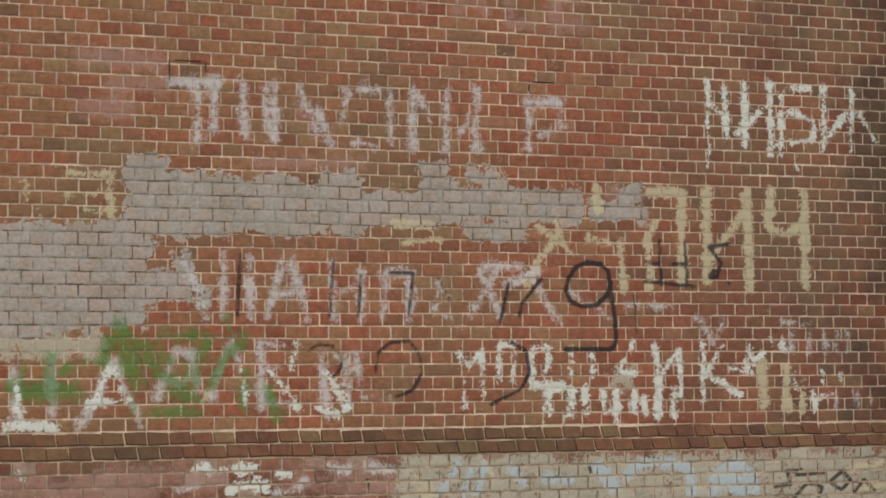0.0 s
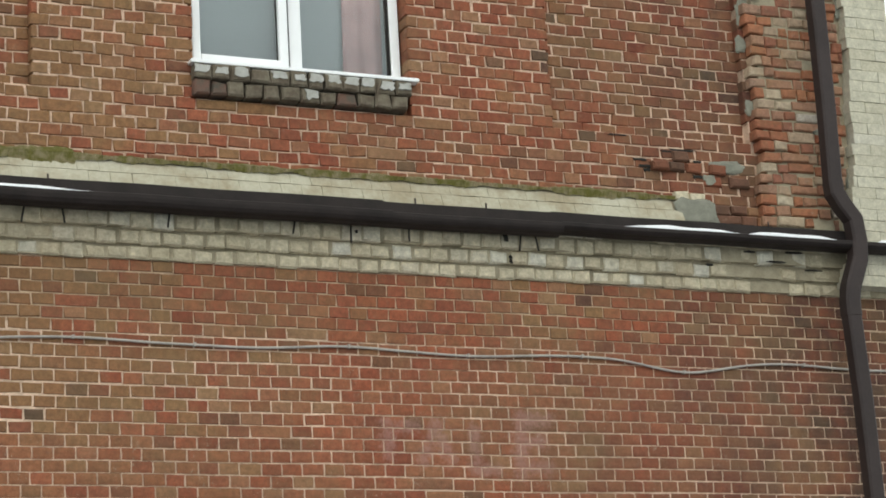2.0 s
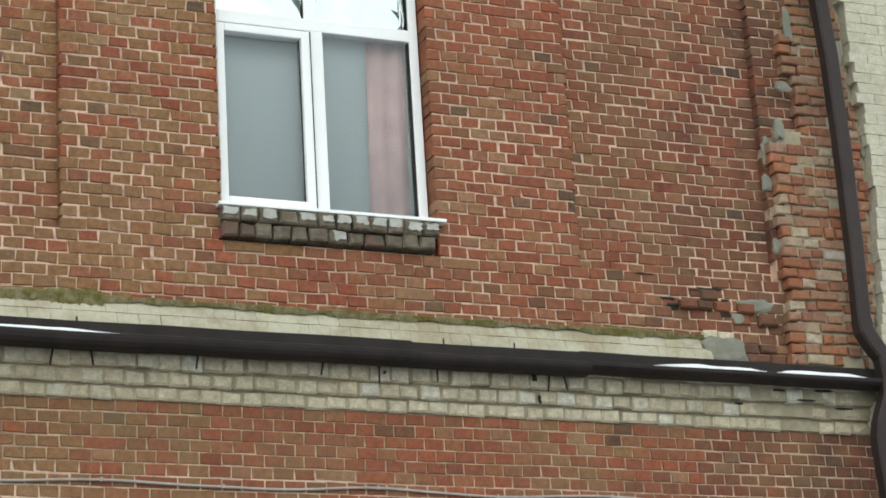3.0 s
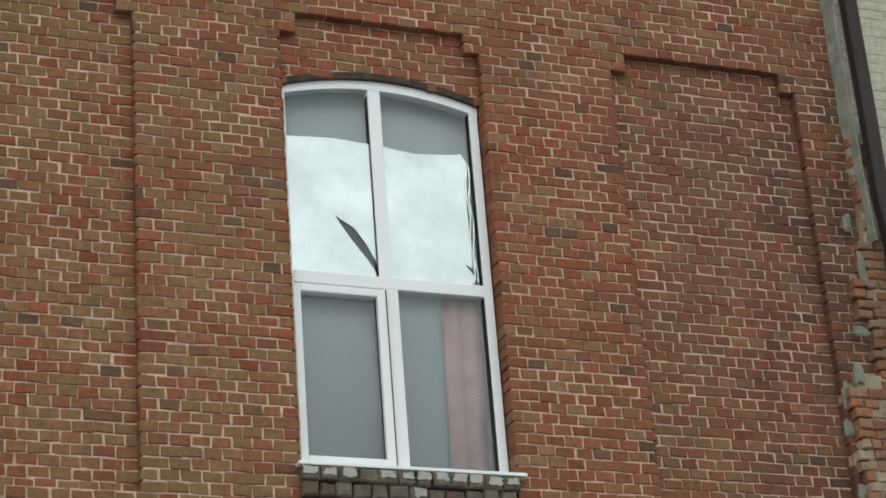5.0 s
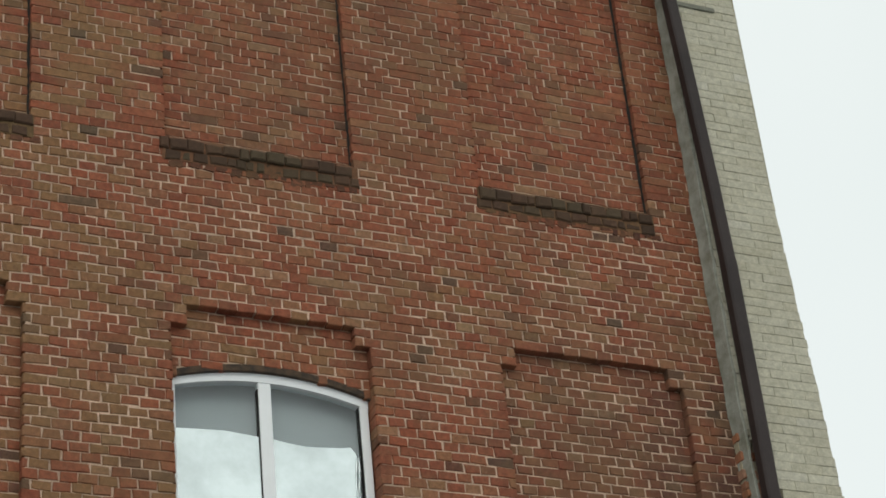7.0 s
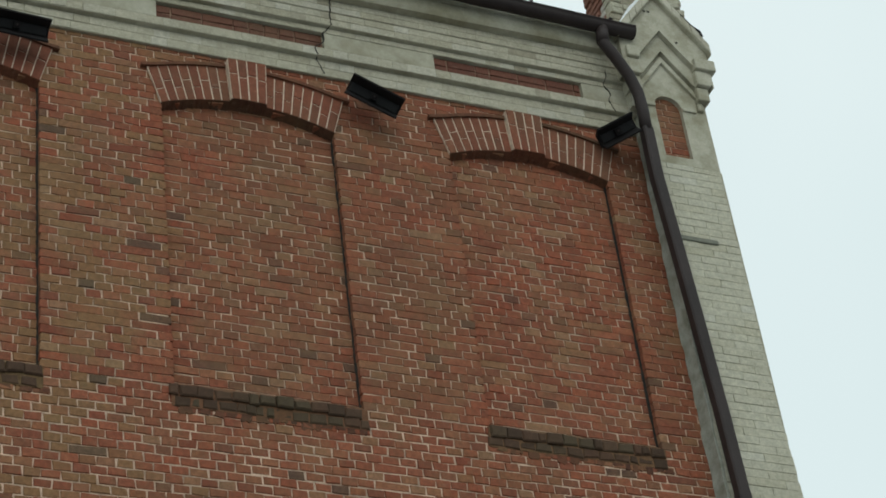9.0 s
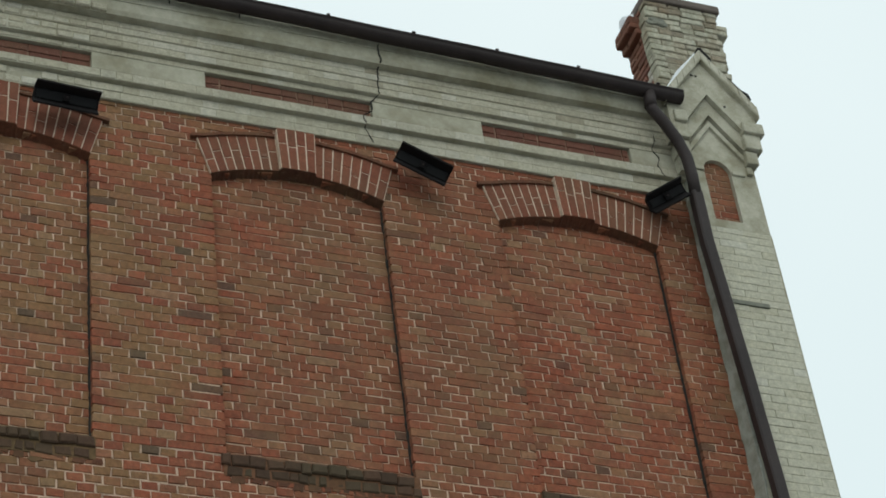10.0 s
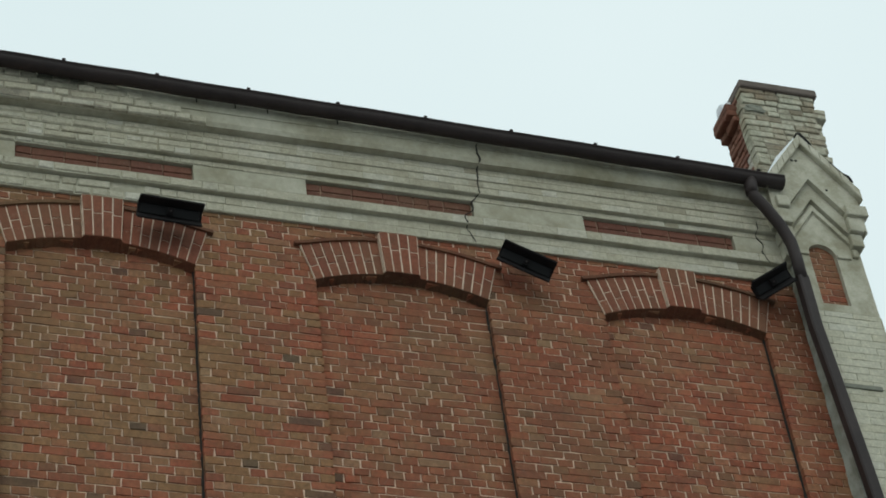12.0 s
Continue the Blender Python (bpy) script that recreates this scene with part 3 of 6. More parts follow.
stroke("faded", 0.044, (7.62, 2.17), (7.83, 2.15))
stroke("white", 0.033, (7.71, 1.84), (7.73, 1.74))
stroke("white", 0.030, (7.80, 1.83), (7.79, 1.76))
stroke("white", 0.030, (7.93, 1.86), (7.93, 1.77))
stroke("white", 0.026, (8.07, 1.84), (8.06, 1.78))
stroke("white", 0.033, (7.85, 1.73), (7.87, 1.60))
stroke("white", 0.030, (7.87, 1.66), (7.99, 1.71))
stroke("faded", 0.044, (8.03, 1.70), (8.03, 1.62))
stroke("faded", 0.037, (8.18, 1.70), (8.19, 1.62))
stroke("faded", 0.037, (8.28, 1.69), (8.28, 1.62))
stroke("faded", 0.033, (7.01, 2.20), (7.14, 2.02), (7.23, 2.20))
stroke("cream", 0.096, (7.49, 1.91), (7.49, 1.65))
stroke("cream", 0.081, (7.66, 1.88), (7.66, 1.63))
stroke("cream", 0.059, (7.78, 1.70), (7.77, 1.61))
# black spray
stroke("black", 0.041, (6.42, 2.40), (6.41, 2.47), (6.36, 2.51), (6.27, 2.52), (6.19, 2.49), (6.14, 2.42), (6.12, 2.35), (6.15, 2.28), (6.23, 2.25), (6.33, 2.26), (6.40, 2.32), (6.43, 2.40))
stroke("black", 0.041, (6.42, 2.40), (6.45, 2.19), (6.46, 2.03), (6.42, 1.99), (6.11, 1.99))
stroke("black", 0.033, (6.77, 2.67), (6.78, 2.39))
stroke("black", 0.033, (6.67, 2.53), (6.76, 2.52))
stroke("black", 0.033, (6.66, 2.41), (7.01, 2.38))
stroke("black", 0.033, (6.95, 2.67), (6.96, 2.39))
stroke("black", 0.033, (6.86, 2.52), (6.95, 2.52))
stroke("black", 0.037, (7.26, 2.65), (7.12, 2.63), (7.21, 2.53), (7.17, 2.44), (7.12, 2.44), (7.15, 2.48))
stroke("black", 0.037, (7.25, 2.41), (7.26, 2.40))
stroke("black", 0.030, (4.46, 1.98), (4.52, 2.02), (4.61, 2.01), (4.66, 1.95), (4.66, 1.88), (4.61, 1.83))
stroke("black", 0.030, (4.87, 1.85), (4.89, 1.97), (4.97, 2.03), (5.09, 2.04), (5.15, 1.97), (5.17, 1.85), (5.11, 1.75), (5.00, 1.71))
stroke("black", 0.033, (4.05, 2.54), (4.03, 2.18))
stroke("black", 0.030, (4.62, 2.51), (4.59, 2.18))
stroke("black", 0.030, (4.97, 2.44), (5.12, 2.44), (5.09, 2.19))
stroke("black", 0.030, (4.79, 2.42), (4.77, 2.18))
stroke("black", 0.033, (5.81, 2.19), (5.82, 2.26), (5.96, 2.42))
stroke("black", 0.033, (5.68, 2.15), (5.74, 2.39))
stroke("black", 0.033, (5.75, 2.03), (5.85, 1.98), (5.87, 1.85), (5.81, 1.75), (5.61, 1.66))
stroke("black", 0.026, (6.59, 2.33), (6.60, 2.09))
stroke("black", 0.026, (5.28, 2.42), (5.37, 2.25))
# green spray
stroke("green", 0.145, (3.34, 2.13), (3.39, 1.99), (3.43, 1.81))
stroke("green", 0.109, (3.43, 2.03), (3.54, 1.98), (3.63, 1.92))
stroke("green", 0.072, (3.62, 2.09), (3.50, 1.95))
stroke("green", 0.102, (3.67, 2.05), (3.78, 2.06))
stroke("green", 0.087, (3.85, 2.04), (3.79, 1.89), (3.76, 1.73))
stroke("green", 0.102, (4.05, 2.04), (3.94, 1.92), (3.89, 1.79))
stroke("green", 0.109, (4.07, 1.87), (4.06, 1.66))
stroke("green", 0.087, (4.22, 1.76), (4.26, 1.60))
stroke("green", 0.102, (3.24, 1.92), (3.30, 2.05))
stroke("green", 0.131, (2.73, 1.77), (2.90, 1.74), (3.09, 1.77))
stroke("green", 0.109, (2.94, 1.92), (2.96, 1.72))
stroke("green", 0.087, (2.79, 1.89), (2.78, 1.72))
stroke("green", 0.080, (3.48, 1.62), (3.63, 1.64), (3.83, 1.63))
stroke("green", 0.102, (3.49, 1.92), (3.73, 1.76))
stroke("green", 0.072, (3.73, 1.89), (3.73, 1.73))
stroke("green", 0.087, (3.63, 1.76), (3.78, 1.71))
stroke("green", 0.072, (3.02, 1.88), (3.14, 1.92))
stroke("green", 0.072, (3.96, 2.18), (3.99, 2.05))
stroke("green", 0.072, (3.42, 1.76), (3.41, 1.64))
stroke("black", 0.022, (3.45, 1.96), (3.48, 1.87), (3.50, 1.78))
# blurred pink
stroke("pink", 0.148, (3.14, 3.63), (3.57, 3.62))
stroke("pink", 0.163, (3.14, 3.35), (3.39, 3.34))
stroke("pink", 0.141, (3.31, 3.48), (3.60, 3.49))
stroke("pink", 0.111, (4.17, 3.06), (4.80, 3.08))
stroke("pink", 0.104, (4.42, 3.40), (4.52, 3.24))
stroke("pink", 0.096, (4.24, 2.87), (4.45, 2.71))
stroke("pink", 0.089, (3.97, 2.92), (4.21, 2.88))
stroke("pink", 0.148, (6.45, 2.94), (6.63, 2.93))
stroke("pink", 0.126, (5.20, 4.24), (5.20, 4.04))
stroke("pink", 0.118, (5.28, 4.22), (5.37, 4.22))
stroke("pink", 0.126, (5.43, 4.02), (5.52, 4.23), (5.60, 4.02))
stroke("pink", 0.126, (5.78, 4.20), (5.77, 3.97))
stroke("pink", 0.118, (5.77, 3.96), (5.92, 3.97))
stroke("pink", 0.133, (6.09, 4.30), (6.08, 3.96))
stroke("pink", 0.118, (6.11, 4.28), (6.27, 4.29))
stroke("pink", 0.111, (6.10, 4.13), (6.22, 4.14))
stroke("pink", 0.118, (6.09, 3.98), (6.27, 3.99))
# smears on the plinth
stroke("pink", 0.100, (2.65, 1.25), (2.90, 1.27))
stroke("pink", 0.170, (2.96, 1.21), (3.47, 1.22))
stroke("pink", 0.150, (3.22, 1.30), (3.87, 1.25))
stroke("pink", 0.150, (4.34, 1.24), (4.75, 1.17))
stroke("pink", 0.120, (4.82, 1.20), (5.28, 1.20))
stroke("white", 0.051, (3.75, 1.31), (3.81, 1.33), (3.83, 1.30))
stroke("white", 0.051, (3.91, 1.31), (3.95, 1.31))
stroke("white", 0.087, (4.00, 1.32), (4.03, 1.30))
stroke("white", 0.065, (4.07, 1.29), (4.09, 1.32))
stroke("white", 0.072, (4.03, 1.22), (4.16, 1.21))
stroke("white", 0.058, (4.11, 1.25), (4.10, 1.19))
stroke("white", 0.058, (3.95, 1.18), (4.00, 1.22))
stroke("white", 0.058, (4.26, 1.28), (4.31, 1.27))
stroke("faded", 0.072, (4.34, 1.19), (4.41, 1.24))
stroke("faded", 0.087, (4.56, 1.31), (4.65, 1.30))
stroke("faded", 0.072, (4.23, 1.17), (4.34, 1.18))
stroke("faded", 0.087, (4.79, 1.31), (4.93, 1.29))
stroke("faded", 0.058, (3.64, 1.20), (3.77, 1.22))
stroke("white", 0.043, (2.75, 1.31), (2.77, 1.28))
stroke("cream", 0.060, (5.09, 1.23), (5.17, 1.20))
stroke("cream", 0.050, (5.54, 1.31), (5.58, 1.23))
stroke("cream", 0.050, (5.12, 1.14), (5.28, 1.15))
stroke("cream", 0.060, (8.07, 1.23), (8.30, 1.25))
stroke("cream", 0.070, (8.13, 1.10), (8.32, 1.12))
stroke("blue", 0.065, (5.24, 1.15), (5.33, 1.25), (5.36, 1.32))
stroke("blue", 0.058, (5.39, 1.12), (5.44, 1.28))
stroke("blue", 0.065, (5.48, 1.14), (5.53, 1.29))
stroke("blue", 0.072, (5.70, 1.28), (5.79, 1.19))
stroke("blue", 0.080, (6.47, 1.21), (6.55, 1.28), (6.71, 1.30), (6.88, 1.27), (6.92, 1.20), (6.92, 1.08))
stroke("blue", 0.116, (6.29, 1.27), (6.38, 1.16))
stroke("pink", 0.090, (6.63, 1.19), (6.81, 1.17))
stroke("pink", 0.060, (6.61, 1.12), (6.82, 1.10))
stroke("blue", 0.087, (7.07, 1.10), (7.10, 1.22), (7.22, 1.28), (7.34, 1.23), (7.37, 1.11))
stroke("blue", 0.145, (7.16, 1.18), (7.28, 1.13))
stroke("blue", 0.072, (5.94, 1.22), (6.09, 1.20))
stroke("black", 0.034, (7.51, 1.13), (7.63, 1.14), (7.60, 1.22), (7.71, 1.23))
stroke("black", 0.034, (7.65, 1.06), (7.75, 1.15), (7.86, 1.12), (7.83, 1.06))
stroke("black", 0.034, (7.92, 1.16), (8.01, 1.22), (8.07, 1.16), (8.00, 1.10), (7.93, 1.14))
stroke("black", 0.034, (8.09, 1.08), (8.17, 1.16), (8.25, 1.09))
stroke("black", 0.034, (7.67, 1.20), (7.88, 1.21))
stroke("black", 0.034, (6.22, 1.28), (6.23, 1.25))
stroke("black", 0.034, (4.79, 1.23), (4.79, 1.19))
# painted over in grey
patch("grey", 3.38, 2.69, 3.63, 3.07)
patch("grey", 3.47, 2.63, 3.70, 3.00)
patch("grey", 3.63, 2.65, 4.51, 2.98)
patch("grey", 4.45, 2.67, 4.80, 2.97)
patch("grey", 4.66, 2.71, 5.26, 2.93)
patch("grey", 4.52, 2.91, 4.73, 3.03)
patch("grey", 5.18, 2.93, 5.34, 3.09)
patch("grey", 5.45, 2.94, 5.67, 3.09)
patch("grey", 5.16, 2.73, 5.74, 3.00)
patch("grey", 5.60, 2.74, 6.24, 2.98)
patch("grey", 5.44, 2.63, 5.89, 2.78)
patch("grey", 6.28, 2.75, 6.71, 2.92)
patch("grey", 6.48, 2.86, 6.67, 3.04)
patch("grey", 2.54, 2.11, 3.50, 2.69)
patch("grey", 2.54, 2.08, 3.14, 2.17)
patch("grey", 3.14, 2.50, 3.55, 2.69)
patch("grey", 3.24, 2.23, 3.78, 2.46)
patch("grey", 3.63, 2.43, 3.78, 2.54)
patch("grey", 3.78, 2.22, 3.87, 2.31)
patch("grey", 3.30, 2.20, 3.63, 2.24)
# pale smears
patch("pale", 2.53, 1.92, 3.23, 2.08)
patch("pale", 4.97, 0.75, 8.48, 1.375)
patch("pale", 7.04, 0.75, 8.48, 1.25)
patch("pale", 6.39, 1.74, 6.58, 1.88)


# ---------------------------------------------------------------- the wall
COURSE, HEAD = 0.0750, 0.1293
LEFT, RIGHT = 0.6, 8.97          # the built stretch of the front
PANEL = 0.065                    # the panels lie a quarter brick back
PANEL_X = [(1.62, 3.062), (4.045, 5.480), (6.470, 7.930)]
UPPER_X = [(1.655, 3.097), (4.045, 5.470), (6.460, 7.885)]
LOW_Z, LOW_TOP, STEP_TOP = 6.21, 9.51, 9.66
UP_Z, SPRING, CROWN = 11.01, 13.69, 13.835
WIN = (4.045, 5.480, 6.39, 9.155, 9.275)   # left, right, sill, spring, crown of the window's opening
SKIN = 0.0065                     # the joints lie back by this


def arc(x, x0, x1, spring, crown):
    u = (x - (x0 + x1) / 2) / ((x1 - x0) / 2)
    return spring + (crown - spring) * max(0.0, 1 - u * u)


def set_back(x, z, grow=0.0):
    """How far the wall's face lies back at a place; None: the window's opening. grow: widens the panels, for the body behind the bricks."""
    x0, x1, s, sp, cr = WIN
    if x0 - grow < x < x1 + grow and s < z < arc(x, x0 - grow, x1 + grow, sp, cr) + grow:
        return None
    for a, b in PANEL_X:
        if a - grow < x < b + grow and LOW_Z < z < LOW_TOP + grow:
            return PANEL
        if a + 0.115 - grow < x < b - 0.115 + grow and LOW_TOP <= z < STEP_TOP + grow:
            return PANEL
    for a, b in UPPER_X:
        if a - grow < x < b + grow and UP_Z < z < arc(x, a - grow, b + grow, SPRING, CROWN) + grow:
            return PANEL
    return 0.0


def wall_core():
    """The mortar body behind the bricks, with its panels and the window's opening."""
    xs = {LEFT - 12.0, LEFT, RIGHT}
    zs = {0.0, 1.35, 4.3, 5.17, 14.4, 15.3, LOW_Z, LOW_TOP, STEP_TOP, UP_Z, SPRING, WIN[2], WIN[3]}
    g = 0.012
    zs |= {LOW_TOP + g, STEP_TOP + g, SPRING + g, WIN[3] + g}
    for a, b in PANEL_X:
        xs |= {a - g, b + g, a + 0.115 - g, b - 0.115 + g}
    for a, b in UPPER_X + [WIN[:2]]:
        xs |= {round(a - g + (b - a + 2 * g) * i / 16, 5) for i in range(17)}
    zs |= {round(SPRING + (CROWN - SPRING) * i / 5, 5) for i in range(6)} | {round(WIN[3] + (WIN[4] - WIN[3]) * i / 5, 5) for i in range(6)}
    xs, zs = sorted(xs), sorted(zs)
    depth = {}
    for i in range(len(xs) - 1):
        for k in range(len(zs) - 1):
            d = set_back((xs[i] + xs[i + 1]) / 2, (zs[k] + zs[k + 1]) / 2, g)
            depth[i, k] = 0.45 if d is None else d
    verts, faces, ids = [], [], {}

    def vid(p):
        p = tuple(round(c, 5) for c in p)
        if p not in ids:
            ids[p] = len(verts)
            verts.append(p)
        return ids[p]

    def quad(*ps):
        faces.append(tuple(vid(p) for p in ps))

    for (i, k), d in depth.items():
        y = WALL + SKIN + d
        x0, x1, z0, z1 = xs[i], xs[i + 1], zs[k], zs[k + 1]
        if d < 0.4:
            quad((x0, y, z0), (x1, y, z0), (x1, y, z1), (x0, y, z1))
        e = depth.get((i + 1, k), None)
        if e is not None and abs(e - d) > 1e-6:
            w = WALL + SKIN + e
            quad((x1, y, z0), (x1, w, z0), (x1, w, z1), (x1, y, z1))
        e = depth.get((i, k + 1), None)
        if e is not None and abs(e - d) > 1e-6:
            w = WALL + SKIN + e
            quad((x0, y, z1), (x1, y, z1), (x1, w, z1), (x0, w, z1))
    me = mesh_of("wall_front", verts, faces, M_MORTAR)
    me.materials.append(M_MORTAR_LOW)
    for q in me.polygons:
        q.material_index = 1 if q.center.z < 5.2 else 0
    return me


wall = tagged(new("wall_front", wall_core()), "old red brick factory wall in header bond with pale mortar", "wall", kind="structure")


def runs(z, x0, x1, step=0.01):
    """Stretches of a course in one plane: (from, to, set back)."""
    out, x = [], x0
    d, start = set_back(x0 + step / 2, z), x0
    while x < x1 - step / 2:
        x += step
        e = set_back(x + step / 2, z) if x < x1 - step / 2 else "end"
        if e != d:
            out.append((start, x, d))
            start, d = x, e
    return out


def lay(z0, z1, x0, x1, stretchers=0.03, phase=0.0, shove=0.007, gap=0.0078, bed=0.0074):
    """Bricks of all courses between two heights: (x0, x1, z0, z1, set back)."""
    n = round((z1 - z0) / COURSE)
    h = (z1 - z0) / n
    for k in range(n):
        a, b = z0 + k * h, z0 + (k + 1) * h
        shift = phase + (HEAD / 2 if k % 2 else 0) + jig(0.012)
        for s, e, d in runs((a + b) / 2, x0, x1):
            if d is None or e - s < 0.03:
                continue
            cuts, x = [s], math.floor((s - shift) / HEAD) * HEAD + shift
            while x < e - 0.04:
                x += HEAD * (2 if random.random() < stretchers else 1)
                if s + 0.045 < x < e - 0.045:
                    cuts.append(x + jig(0.007))
            cuts.append(e)
            for p, q in zip(cuts, cuts[1:]):
                p = p - gap / 2 - 0.003 if p == s else p
                q = q + gap / 2 + 0.003 if q == e else q
                lift = shove * noise.noise((p * 0.9, k * 0.15, 1.0)) + jig(0.0012)
                yield (p + gap / 2, q - gap / 2, a + bed / 2 + lift, b - bed / 2 + lift, d)


SOLO = (3.0, 4.79, 4.12, 4.76)   # the stretch of wall whose bricks are single objects
PAINT_TOP = 4.12


def paint_zone(x, z):
    return x > 2.3 and z < (4.75 if x > 4.8 else PAINT_TOP)


def build_wall():
    plain, painted, singles = Pile(), Pile(), []
    for x0, x1, z0, z1, d in lay(1.53, 5.175, LEFT, RIGHT, 0.02, gap=0.0092, bed=0.0086):
        if (SOLO[0] < x0 and x1 < SOLO[1] and z0 > SOLO[2]) or (SOLO[0] < x0 and x1 < 7.3 and z0 > SOLO[3]):
            singles.append((x0, x1, z0, z1))
        elif paint_zone(x0, z0):
            painted.add(fine_brick_data(x0, x1, z0, z1, WALL))
        else:
            plain.add(brick_data(x0, x1, z0, z1, WALL + d))
    for x0, x1, z0, z1, d in lay(5.76, 11.01, LEFT, 8.63, 0.025, gap=0.0092, bed=0.0072):
        if rough_corner(x0, z0):
            continue
        plain.add(brick_data(x0 + jig(0.0015), x1 + jig(0.0015), z0 + jig(0.001), z1 + jig(0.001), WALL + d, depth=0.17, rough=0.0055))
    for x0, x1, z0, z1, d in lay(11.01, 14.385, LEFT, 8.5, 0.20, gap=0.0098, bed=0.0070):
        plain.add(brick_data(x0, x1, z0, z1, WALL + d, ch=0.003, rough=0.005))
    tagged(part("brickwork", plain.mesh("brickwork", M_BRICK), wall), kind="stuff")
    me = painted.mesh("painted_brickwork", M_PAINTED)
    store_paint(me)
    tagged(part("painted_brickwork", me, wall, "red brick covered with layers of hand-painted lettering"), kind="stuff")
    kinds = []
    for i in range(10):
        v, f = brick_data(-0.0587, 0.0587, -0.0315, 0.0315, 0.0, ch=0.0028, rough=0.0032)
        kinds.append(mesh_of("brick", v, f, M_BRICK_SOLO))
    for x0, x1, z0, z1 in singles:
        m = Matrix.Translation(((x0 + x1) / 2, WALL, (z0 + z1) / 2)) @ Matrix.Diagonal(((x1 - x0) / 0.1174, 1, (z1 - z0) / 0.063, 1))
        part("brick", random.choice(kinds), wall, at=m)
    # the joints behind the painted bricks
    v, f = [], []
    nx, nz = 330, 170
    for k in range(nz + 1):
        for i in range(nx + 1):
            v.append((2.3 + (RIGHT - 2.3) * i / nx, WALL + 0.0045, 1.36 + (4.78 - 1.36) * k / nz))
    for k in range(nz):
        for i in range(nx):
            a = k * (nx + 1) + i
            f.append((a, a + 1, a + nx + 2, a + nx + 1))
    me = mesh_of("painted_joints", v, f, M_MORTAR_PAINT)
    store_paint(me)
    part("painted_joints", me, wall)


def rough_start(z):
    if z < 7.19:
        return 7.955 + 0.045 * noise.noise((z * 6, 1.7, 3.0))
    base = 8.20 if z < 7.70 else 8.13 if z < 8.02 else 8.20 if z < 8.3 else 8.265
    return base + 0.05 * noise.noise((math.floor(z / 0.0752) * 1.7, 1.7, 3.0))


def rough_corner(x, z):
    """Where the corner's facing has fallen off."""
    return z > 5.83 and x > (rough_start(z) - 0.02 if z < 8.3 else 8.25)


build_wall()


# plinth: two sloped courses, then a face that stands out
def build_plinth():
    thing_ob = tagged(new("plinth", sweep_x("plinth", [(WALL + 0.2, 0.0), (WALL - 0.068, 0.0), (WALL - 0.068, 1.365), (WALL - 0.062, 1.372), (WALL + 0.012, 1.525), (WALL + 0.2, 1.525)], LEFT - 12, RIGHT, M_MORTAR_LOW)),
                      "projecting brick plinth with sloped top, smeared with pale paint", "plinth", kind="structure")
    face = Pile()
    for row, (z0, z1, y0, y1) in enumerate(((1.452, 1.528, WALL - 0.038, WALL + 0.002), (1.374, 1.448, WALL - 0.078, WALL - 0.042))):
        x = 2.2 + (HEAD / 2 if row else 0)
        while x < RIGHT - 0.1:
            part("brick", mesh_of("brick", *brick_data(x + 0.004, x + HEAD - 0.004, z0 + 0.003, z1 - 0.003, y1, tip=y1 - y0, rough=0.004), M_SLOPE), thing_ob)
            x += HEAD
    z, k = 1.372, 0
    while z > 0.9:
        x = 2.2 + (HEAD / 2 if k % 2 else 0)
        while x < RIGHT - 0.1:
            face.add(fine_brick_data(x + 0.006, x + HEAD - 0.006, z - COURSE + 0.006, z - 0.006, WALL - 0.078 + jig(0.003), rough=0.005))
            x += HEAD
        z -= COURSE
        k += 1
    me = face.mesh("painted_plinth_bricks", M_PLINTH)
    store_paint(me)
    tagged(part("painted_plinth_bricks", me, thing_ob, "plinth bricks smeared with pale, pink and blue paint"), kind="stuff")


build_plinth()


M_SOOT_BRICK = brick_material("dark_broken_brick", [(0.0, (0.10, 0.055, 0.036)), (1.0, (0.17, 0.08, 0.05))], solo=True, dirt=0.5, dirt_colour=(0.05, 0.045, 0.03))


